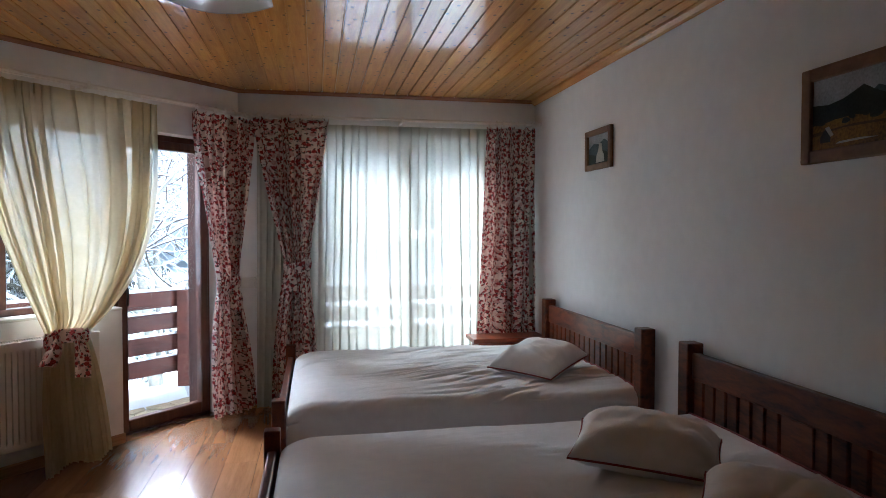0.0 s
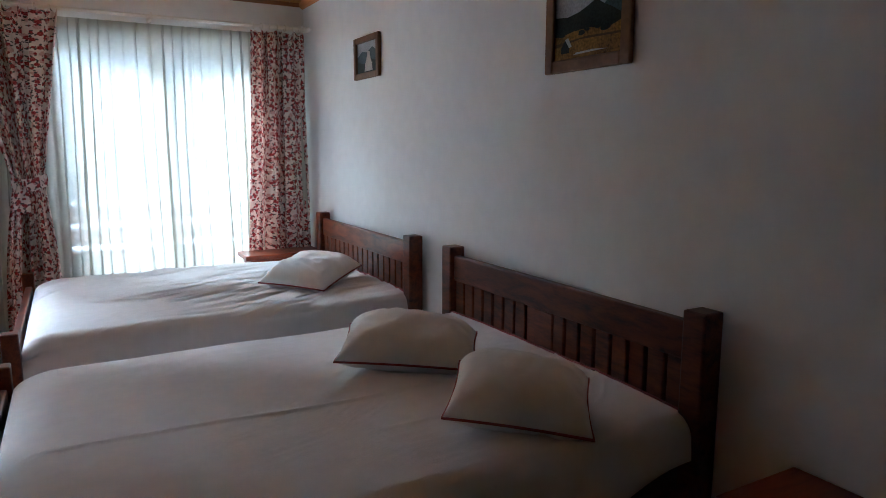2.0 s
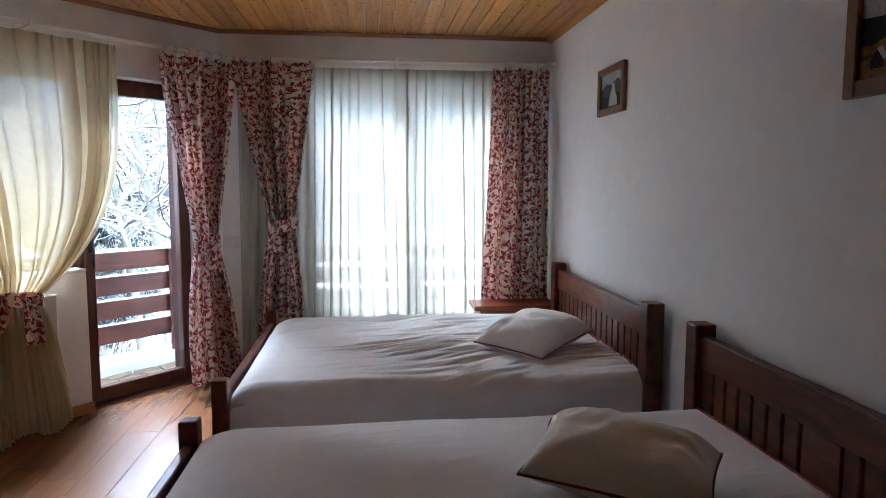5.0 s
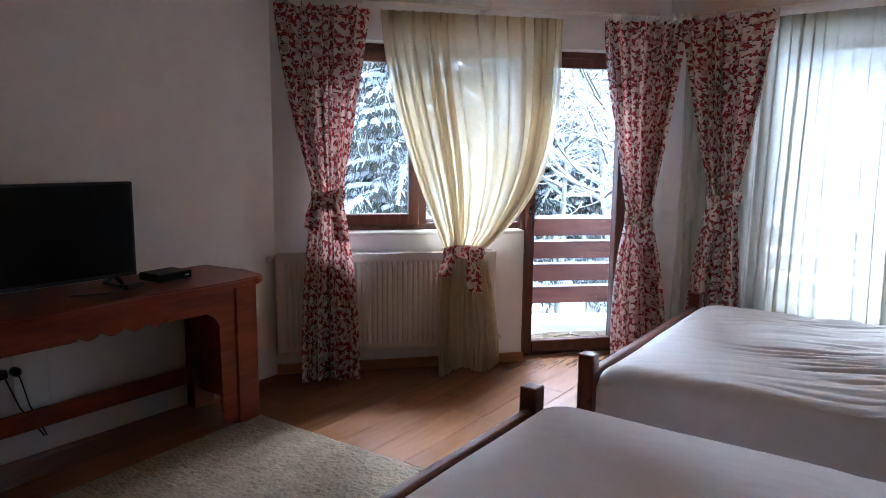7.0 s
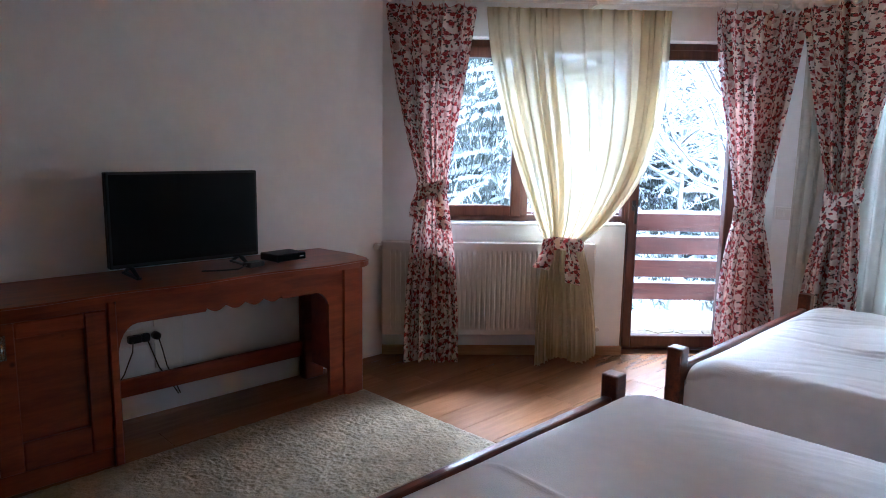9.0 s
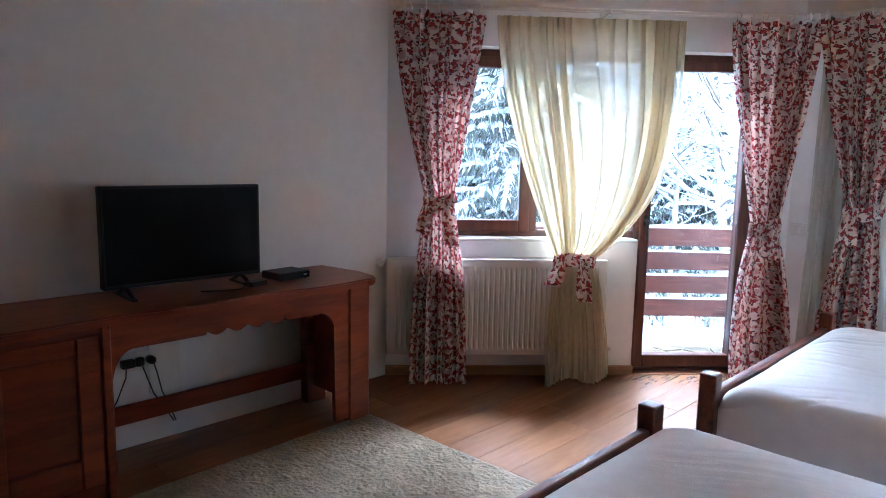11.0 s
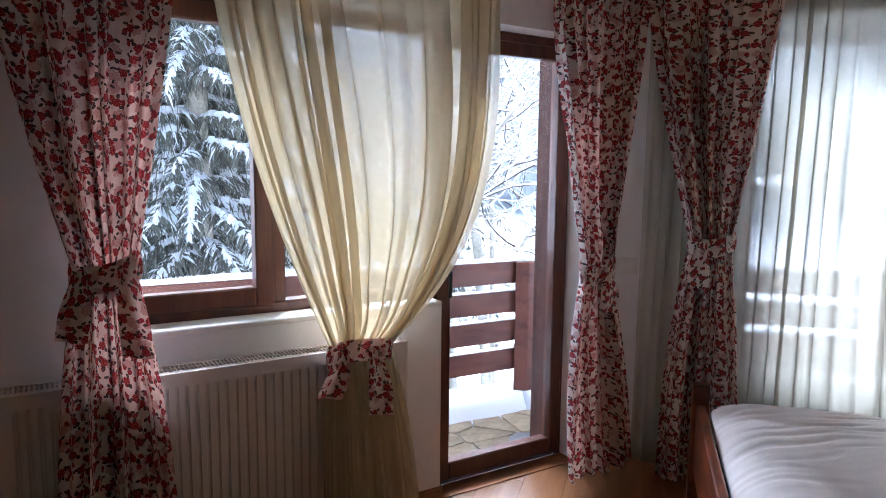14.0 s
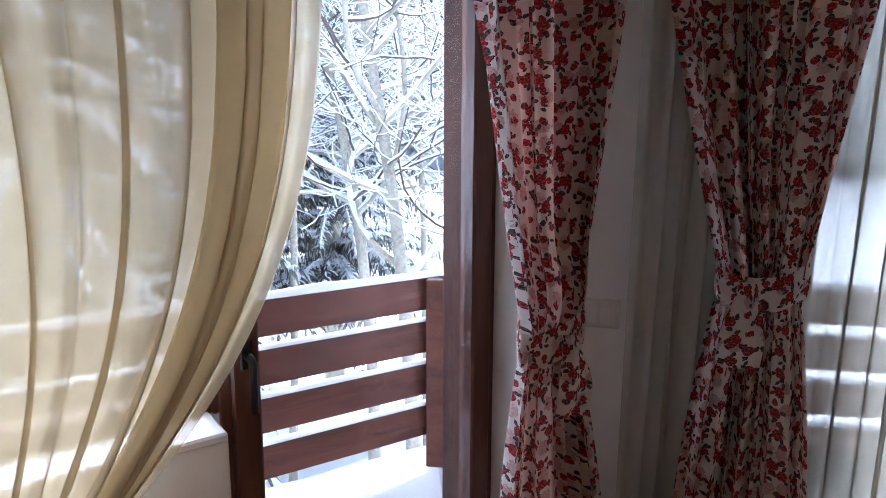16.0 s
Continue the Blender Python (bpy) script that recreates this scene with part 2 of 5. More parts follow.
M_WALL = mat("wall_paint", (0.86, 0.86, 0.86), 0.75, var=0.035, scale=3, bump=0.08, bscale=120)
M_WHITE = mat("white_paint", (0.80, 0.79, 0.76), 0.4, var=0.03, scale=5)
M_ROD = mat("rod_white", (0.82, 0.79, 0.74), 0.35, var=0.04)
M_PINE = wood("pine_ceiling", (0.60, 0.225, 0.028), (0.84, 0.41, 0.078), 0.4, 1.0, 6, (16, 1, 16), True, 0.16, True, 6.2, 0.075)
M_LAM = wood("laminate_floor", (0.185, 0.077, 0.028), (0.245, 0.109, 0.043), 0.24, 0.4, 7, (1, 10, 10), False, 0.14)
M_SKIRT = wood("skirting_wood", (0.30, 0.15, 0.06), (0.48, 0.27, 0.12), 0.4, 0.2, 7, (1, 12, 12), False, 0.05)
M_CORN = wood("cornice_pine", (0.44, 0.17, 0.03), (0.62, 0.29, 0.07), 0.4, 0.5, 7, (1, 6, 6), False, 0.05)
M_TRIM = wood("cornice_wood", (0.16, 0.05, 0.018), (0.30, 0.11, 0.04), 0.3, 0.4, 7, (1, 1, 6), False, 0.05)
M_FRAME = wood("window_frame_wood", (0.070, 0.024, 0.014), (0.125, 0.046, 0.027), 0.35, 0.3, 7, (8, 8, 1), False, 0.08)
M_BED = wood("bed_wood", (0.028, 0.0055, 0.0017), (0.165, 0.035, 0.007), 0.38, 0.14, 7, (9, 2, 9), True, 0.15)
M_DESK = wood("desk_wood", (0.16, 0.029, 0.008), (0.28, 0.057, 0.014), 0.36, 0.25, 6, (10, 1.5, 10), True, 0.10)
M_RAIL = wood("rail_wood", (0.055, 0.018, 0.012), (0.13, 0.043, 0.028), 0.5, 0.1, 6, (1, 9, 9), True, 0.15)
M_POST = wood("post_wood", (0.034, 0.011, 0.007), (0.075, 0.027, 0.016), 0.6, 0.0, 6, (9, 9, 1), True, 0.1)
M_SHEET = mat("bed_linen", (0.74, 0.70, 0.68), 0.85, var=0.05, scale=4, bump=0.15, bscale=220)
M_PILLOW = mat("pillow_linen", (0.84, 0.80, 0.77), 0.85, var=0.05, scale=6, bump=0.15, bscale=260)
M_TICK = mat("mattress_ticking", (0.07, 0.045, 0.035), 0.9, var=0.15, scale=20, bump=0.2, bscale=150)
M_PIPE = mat("red_piping", (0.22, 0.025, 0.025), 0.7, var=0.1)
M_RUG = mat("rug_pile", (0.235, 0.17, 0.102), 0.95, var=0.3, scale=34, bump=1.0, bscale=60)
M_BLACK = mat("black_plastic", (0.010, 0.010, 0.011), 0.4, spec=0.3, var=0.1)
M_SCREEN = mat("tv_screen", (0.005, 0.005, 0.006), 0.16, spec=0.1, var=0.05)
M_RAD = mat("radiator_enamel", (0.64, 0.60, 0.55), 0.35, var=0.03, scale=5)
M_METAL = mat("chrome", (0.6, 0.6, 0.6), 0.25, metal=1.0, var=0.05)
# handle metal; also colours the block that darkens the radiator's grille gaps
M_DARKM = mat("dark_metal_and_gap_shade", (0.03, 0.025, 0.022), 0.35, metal=0.6, var=0.1)
M_SNOW = mat("snow", (0.82, 0.84, 0.87), 0.75, var=0.05, scale=3, bump=0.4, bscale=25)
M_STONE = mat("flagstone", (0.42, 0.34, 0.22), 0.7, var=0.35, scale=7, bump=0.4, bscale=30)
M_MORTAR = mat("mortar", (0.36, 0.36, 0.35), 0.9, var=0.12, scale=10, bump=0.4, bscale=60)
M_BARK = mat("bark", (0.36, 0.33, 0.27), 0.9, var=0.35, scale=8, bump=0.7, bscale=40)
M_TWIG = mat("twig", (0.10, 0.08, 0.065), 0.9, var=0.3, scale=10)
M_NEEDLE = mat("spruce_needles", (0.12, 0.118, 0.092), 0.8, var=0.4, scale=6)
M_FACADE = mat("facade_render", (0.68, 0.66, 0.62), 0.85, var=0.05, bump=0.2)
M_GLASSY = mat("frosted_glass", (0.70, 0.74, 0.70), 0.25, var=0.03, coat=0.4)
M_CABLE = mat("cable", (0.02, 0.02, 0.02), 0.5, var=0.05)
M_PFRAME = wood("picture_frame_wood", (0.13, 0.06, 0.03), (0.24, 0.12, 0.06), 0.45, 0.15, 8, (3, 3, 3), False, 0.1)
M_SHEER = cloth_sheer("sheer_cream_voile", (0.96, 0.83, 0.60), (0.58, 0.49, 0.31), 0.70, 0.58, 0.88)
M_SHEER_W = cloth_sheer("sheer_pale_voile", (0.84, 0.82, 0.73), (0.47, 0.455, 0.38), 0.76, 0.48, 0.62)
M_FLORAL = cloth_floral()
M_GLASS = glass_pane()


# ---- mesh helpers ----
def box(bm, x0, x1, y0, y1, z0, z1, bev=0.0, seg=1):
    vs = bmesh.ops.create_cube(bm, size=1.0)["verts"]
    for v in vs:
        v.co = Vector(((x0 + x1) / 2 + v.co.x * (x1 - x0), (y0 + y1) / 2 + v.co.y * (y1 - y0), (z0 + z1) / 2 + v.co.z * (z1 - z0)))
    if bev:
        es = list({e for v in vs for e in v.link_edges})
        bmesh.ops.bevel(bm, geom=es, offset=bev, segments=seg, affect="EDGES", profile=0.5)
    return bm


def tube(bm, pts, rad, sides=8, closed=False, caps=True):
    pts = [Vector(p) for p in pts]
    n = len(pts)
    rad = rad if isinstance(rad, (list, tuple)) else [rad] * n
    rings = []
    ref = None
    for i, p in enumerate(pts):
        d = (pts[(i + 1) % n] - pts[i - 1]) if closed else (pts[min(i + 1, n - 1)] - pts[max(i - 1, 0)])
        d.normalize()
        if ref is None:
            ref = d.orthogonal().normalized()
        ref = (ref - d * ref.dot(d)).normalized()
        other = d.cross(ref)
        rings.append([bm.verts.new(p + (ref * math.cos(a) + other * math.sin(a)) * rad[i]) for a in (2 * math.pi * k / sides for k in range(sides))])
    for i in range(n if closed else n - 1):
        a, b = rings[i], rings[(i + 1) % n]
        for k in range(sides):
            f = bm.faces.new((a[k], a[(k + 1) % sides], b[(k + 1) % sides], b[k]))
            f.smooth = True
    if caps and not closed:
        bm.faces.new(rings[0][::-1])
        bm.faces.new(rings[-1])
    return bm


def prism(bm, outline, z0, z1, axis="z"):
    """A slab from a plan outline (counter-clockwise), between two heights; axis x or y: the outline stands upright."""
    def at(p, h):
        return {"z": (p[0], p[1], h), "x": (h, p[0], p[1]), "y": (p[0], h, p[1])}[axis]
    lo = [bm.verts.new(at(p, z0)) for p in outline]
    hi = [bm.verts.new(at(p, z1)) for p in outline]
    bm.faces.new(lo[::-1])
    bm.faces.new(hi)
    for i in range(len(lo)):
        j = (i + 1) % len(lo)
        bm.faces.new((lo[i], lo[j], hi[j], hi[i]))
    bmesh.ops.recalc_face_normals(bm, faces=bm.faces[:])
    return bm


def grid(bm, nu, nv, fn, uvfn=None):
    uvl = bm.loops.layers.uv.get("cloth") or bm.loops.layers.uv.new("cloth")
    vs = [[bm.verts.new(fn(i / (nu - 1), j / (nv - 1))) for j in range(nv)] for i in range(nu)]
    for i in range(nu - 1):
        for j in range(nv - 1):
            f = bm.faces.new((vs[i][j], vs[i + 1][j], vs[i + 1][j + 1], vs[i][j + 1]))
            f.smooth = True
            if uvfn:
                for lp, (a, b) in zip(f.loops, ((i, j), (i + 1, j), (i + 1, j + 1), (i, j + 1))):
                    lp[uvl].uv = uvfn(a / (nu - 1), b / (nv - 1))
    return vs


def mesh(bm, name, material):
    me = bpy.data.meshes.new(name)
    bm.to_mesh(me)
    bm.free()
    me.materials.append(material)
    return me


def part(name, bm, material, parent, label=""):
    ob = new(name, mesh(bm, name, material) if isinstance(bm, bmesh.types.BMesh) else bm)
    ob.parent = parent
    if label:
        tagged(ob, label)
    return ob


def solid(name, bm, material, m=None, label="", category="", kind="", group=""):
    ob = new(name, mesh(bm, name, material))
    if m is not None:
        ob.matrix_world = m
    return tagged(ob, label, category, group, kind)


def thing(name, m, label, category, group=""):
    ob = new(name)
    ob.empty_display_size = 0.1
    ob.matrix_world = m
    return tagged(ob, label, category, group)


def B():
    return bmesh.new()


# ---- plan ----
XR, XL, YN, YS, H = 2.475, -1.70, 5.50, -3.00, 2.507
PA, PC = Vector((-1.70, 3.565, 0)), Vector((0.05, 5.50, 0))
W1L = (PC - PA).length
W1 = Matrix.Translation(PA) @ Matrix.Rotation(math.atan2(PC.y - PA.y, PC.x - PA.x), 4, "Z")   # x along the wall, y outwards
W2 = Matrix.Translation((0, YN, 0))                                                        # x along the wall, y outwards
WIN = (0.30, 1.62, 0.885, 2.09)
DOOR = (1.62, 2.42, 0.0, 2.09)
BAY = (0.62, 2.12, 0.48, 2.14)


def wall_mesh(x0, x1, z0, z1, holes, d0, d1):
    """A wall between depths d0 and d1 with openings (x0, x1, z0, z1) that go through it."""
    bm = B()
    xs = sorted({x0, x1, *[h[0] for h in holes], *[h[1] for h in holes]})
    zs = sorted({z0, z1, *[h[2] for h in holes], *[h[3] for h in holes]})
    vert = {}

    def v(x, y, z):
        k = (round(x, 4), round(y, 4), round(z, 4))
        if k not in vert:
            vert[k] = bm.verts.new(k)
        return vert[k]

    def full(i, j):
        if not (0 <= i < len(xs) - 1 and 0 <= j < len(zs) - 1):
            return False
        cx, cz = (xs[i] + xs[i + 1]) / 2, (zs[j] + zs[j + 1]) / 2
        return not any(h[0] < cx < h[1] and h[2] < cz < h[3] for h in holes)

    for i in range(len(xs) - 1):
        for j in range(len(zs) - 1):
            if not full(i, j):
                continue
            a, b, c, d = xs[i], xs[i + 1], zs[j], zs[j + 1]
            bm.faces.new((v(a, d0, c), v(b, d0, c), v(b, d0, d), v(a, d0, d)))
            bm.faces.new((v(b, d1, c), v(a, d1, c), v(a, d1, d), v(b, d1, d)))
            if not full(i - 1, j):
                bm.faces.new((v(a, d1, c), v(a, d0, c), v(a, d0, d), v(a, d1, d)))
            if not full(i + 1, j):
                bm.faces.new((v(b, d0, c), v(b, d1, c), v(b, d1, d), v(b, d0, d)))
            if not full(i, j - 1):
                bm.faces.new((v(a, d1, c), v(b, d1, c), v(b, d0, c), v(a, d0, c)))
            if not full(i, j + 1):
                bm.faces.new((v(a, d0, d), v(b, d0, d), v(b, d1, d), v(a, d1, d)))
    bmesh.ops.recalc_face_normals(bm, faces=bm.faces[:])
    return bm


TH = 0.22
solid("wall_northwest", wall_mesh(-0.02, W1L + 0.02, -0.06, H + 0.2, [WIN, (DOOR[0], DOOR[1], -0.1, DOOR[3])], 0, TH), M_WALL, W1,
      "white painted wall with a window and a balcony door", "wall", "structure")
solid("wall_north", wall_mesh(0.05, XR + 0.3, -0.06, H + 0.2, [BAY], 0, TH), M_WALL, W2, "white painted wall with a wide window", "wall", "structure")
solid("wall_east", box(B(), XR, XR + 0.3, YS - 0.3, YN, -0.06, H + 0.2), M_WALL, None, "plain white painted wall behind the beds", "wall", "structure")
solid("wall_west", box(B(), XL - 0.3, XL, YS - 0.3, PA.y, -0.06, H + 0.2), M_WALL, None, "plain white painted wall behind the desk", "wall", "structure")
solid("wall_south", box(B(), XL, XR, YS - 0.3, YS, -0.06, H + 0.2), M_WALL, None, "plain white painted wall closing the room", "wall", "structure")

# ceiling: varnished pine boards with rebated joints along y, over a roof slab
bm = B()
random.seed(4)
x = XL - 0.05
while x < XR + 0.05:
    w = 0.098
    y = YS - 0.05
    zj = random.uniform(-0.0003, 0.0003)
    x0, x1, c, hgt = x, x + w, 0.002, H + zj
    sec = [(x0 + 0.0015, hgt + 0.014), (x0 + 0.0015, hgt + c), (x0 + c, hgt), (x1 - 0.007 - c, hgt), (x1 - 0.007, hgt + c), (x1 - 0.007, hgt + 0.010), (x1, hgt + 0.010), (x1, hgt + 0.014)]
    ends = [[bm.verts.new((px, py, pz)) for px, pz in sec] for py in (y, YN + 0.1)]
    for k in range(len(sec) - 1):
        bm.faces.new((ends[0][k], ends[1][k], ends[1][k + 1], ends[0][k + 1]))
    x += w
ceil = solid("ceiling", bm, M_PINE, None, "glossy varnished knotty pine board ceiling", "ceiling", "structure")
solid("roof_slab", prism(B(), [(XR + 0.3, YS - 0.3), (XR + 0.3, YN + TH), (-0.15, YN + TH), (XL - 0.3, 3.75), (XL - 0.3, YS - 0.3)], H + 0.03, H + 0.2), M_FACADE,
      None, "plain slab above the ceiling", "slab", "structure")


def strip(name, a, b, prof, material, label):
    """A moulding from a to b; prof: (inwards, up) outline."""
    a, b = Vector(a), Vector(b)
    m = Matrix.Translation(a) @ Matrix.Rotation(math.atan2(b.y - a.y, b.x - a.x), 4, "Z")
    bm = B()
    length = (b - a).length
    lo = [bm.verts.new((0, p[0], p[1])) for p in prof]
    hi = [bm.verts.new((length, p[0], p[1])) for p in prof]
    for i in range(len(prof)):
        j = (i + 1) % len(prof)
        bm.faces.new((lo[i], lo[j], hi[j], hi[i]))
    bm.faces.new(lo[::-1])
    bm.faces.new(hi)
    bmesh.ops.recalc_face_normals(bm, faces=bm.faces[:])
    return solid(name, bm, material, m, label, "trim", "structure")


CORN = [(-0.003, H - 0.028), (-0.003, H - 0.001), (-0.026, H - 0.001), (-0.024, H - 0.010), (-0.012, H - 0.022)]
SKIRT = [(-0.002, 0.001), (-0.016, 0.001), (-0.016, 0.058), (-0.010, 0.066), (-0.002, 0.066)]
for a, b in (((XL, YS, 0), (XL, PA.y, 0)), (PA, PC), (PC, (XR, YN, 0)), ((XR, YN, 0), (XR, YS, 0)), ((XR, YS, 0), (XL, YS, 0))):
    if a[0] == b[0] == XR:
        strip("cornice", a, b, [(1.6 * p, H - 1.6 * (H - q)) for p, q in CORN], M_CORN, "varnished pine cornice under the ceiling")
    else:
        strip("cornice", a, b, CORN, M_TRIM, "thin red-brown wooden cornice under the ceiling")
U = (PC - PA).normalized()
for a, b in ((PA, PA + U * DOOR[0]), (PA + U * DOOR[1], PC), (PC, (XR, YN, 0)), ((XR, YN, 0), (XR, YS, 0)), ((XR, YS, 0), (XL, YS, 0))):
    strip("baseboard", a, b, SKIRT, M_SKIRT, "light brown wooden baseboard")
strip("baseboard", PA + U * DOOR[0], PA + U * DOOR[0] + Vector((-U.y, U.x, 0)) * 0.15, SKIRT, M_SKIRT, "light brown wooden baseboard turning into the door reveal")


# ---- windows and balcony door ----
def bars(bm, x0, x1, z0, z1, w, d0, d1, wb=None, bev=0.006):
    wb = wb or w
    box(bm, x0, x0 + w, d0, d1, z0, z1, bev)
    box(bm, x1 - w, x1, d0, d1, z0, z1, bev)
    box(bm, x0 + w, x1 - w, d0 + 0.001, d1 - 0.001, z1 - w, z1, bev)
    box(bm, x0 + w, x1 - w, d0 + 0.001, d1 - 0.001, z0, z0 + wb, bev)


def pane(name, x0, x1, z0, z1, y, parent):
    ob = part(name, box(B(), x0, x1, y, y + 0.006, z0, z1), M_GLASS, parent, "clear window pane")
    ob.visible_shadow = False
    return ob


def lever(parent, x, y, z, down=True):
    bm = B()
    box(bm, x - 0.014, x + 0.014, y - 0.008, y, z - 0.035, z + 0.035, 0.004)
    tube(bm, [(x, y, z), (x, y - 0.035, z), (x, y - 0.045, z - 0.01), (x, y - 0.045, z - 0.12)], 0.009, 8)
    return part("handle", bm, M_DARKM, parent, "dark metal lever handle")


win = tagged(new("window_1"), "dark brown wooden window with two lights", "window", "", "structure")
win.matrix_world = W1
bm = B()
bars(bm, WIN[0], WIN[1] + 0.06, WIN[2] + 0.005, WIN[3], 0.055, 0.12, 0.20)
box(bm, 0.895, 0.975, 0.121, 0.199, WIN[2] + 0.06, WIN[3] - 0.055, 0.004)
part("window_frame", bm, M_FRAME, win)
bm = B()
bars(bm, WIN[0] + 0.04, 0.925, WIN[2] + 0.05, WIN[3] - 0.045, 0.07, 0.10, 0.165, 0.075)
sash = part("sash", bm, M_FRAME, win)
lever(win, 0.90, 0.10, 1.47)
pane("pane", WIN[0] + 0.10, 0.865, WIN[2] + 0.11, WIN[3] - 0.10, 0.135, win)
pane("pane", 0.965, WIN[1] + 0.01, WIN[2] + 0.055, WIN[3] - 0.05, 0.155, win)
part("window_sill", box(B(), WIN[0], WIN[1] - 0.002, -0.012, 0.118, WIN[2] - 0.001, WIN[2] + 0.020, 0.005), M_WHITE, win, "white painted window board")

door = tagged(new("door_1"), "dark brown wooden balcony door with one tall glass pane, closed", "door", "", "structure")
door.matrix_world = W1
bm = B()
box(bm, DOOR[0] + 0.02, DOOR[0] + 0.055, 0.115, 0.20, 0.0, DOOR[3], 0.004)
box(bm, DOOR[1] - 0.045, DOOR[1], 0.115, 0.20, 0.0, DOOR[3], 0.004)
box(bm, DOOR[0] + 0.055, DOOR[1] - 0.045, 0.116, 0.199, DOOR[3] - 0.05, DOOR[3], 0.004)
box(bm, DOOR[0] + 0.055, DOOR[1] - 0.045, 0.116, 0.199, 0.0, 0.025, 0.004)
part("door_frame", bm, M_FRAME, door)
bm = B()
bars(bm, DOOR[0] + 0.045, DOOR[1] - 0.025, 0.022, DOOR[3] - 0.042, 0.065, 0.10, 0.165, 0.085)
part("door_leaf", bm, M_FRAME, door)
pane("pane", DOOR[0] + 0.10, DOOR[1] - 0.08, 0.10, DOOR[3] - 0.10, 0.135, door)
lever(door, DOOR[0] + 0.078, 0.10, 1.02)
part("threshold", box(B(), DOOR[0] + 0.002, DOOR[1] - 0.002, 0.0, 0.114, -0.02, 0.004), M_LAM, door)

win2 = tagged(new("window_2"), "wide brown wooden window with two lights behind a sheer curtain", "window", "", "structure")
win2.matrix_world = W2
bm = B()
bars(bm, BAY[0], BAY[1], BAY[2] + 0.022, BAY[3], 0.09, 0.12, 0.20, 0.10)
box(bm, 1.315, 1.425, 0.121, 0.199, BAY[2] + 0.12, BAY[3] - 0.09, 0.005)
part("window_frame", bm, M_FRAME, win2)
pane("pane", BAY[0] + 0.08, 1.325, BAY[2] + 0.11, BAY[3] - 0.08, 0.155, win2)
pane("pane", 1.415, BAY[1] - 0.08, BAY[2] + 0.11, BAY[3] - 0.08, 0.155, win2)
part("window_sill", box(B(), BAY[0] + 0.001, BAY[1] - 0.001, 0.002, 0.118, BAY[2] + 0.001, BAY[2] + 0.020, 0.004), M_WHITE, win2, "white painted window board")


# ---- curtains ----
def smooth(t):
    return t * t * (3 - 2 * t)


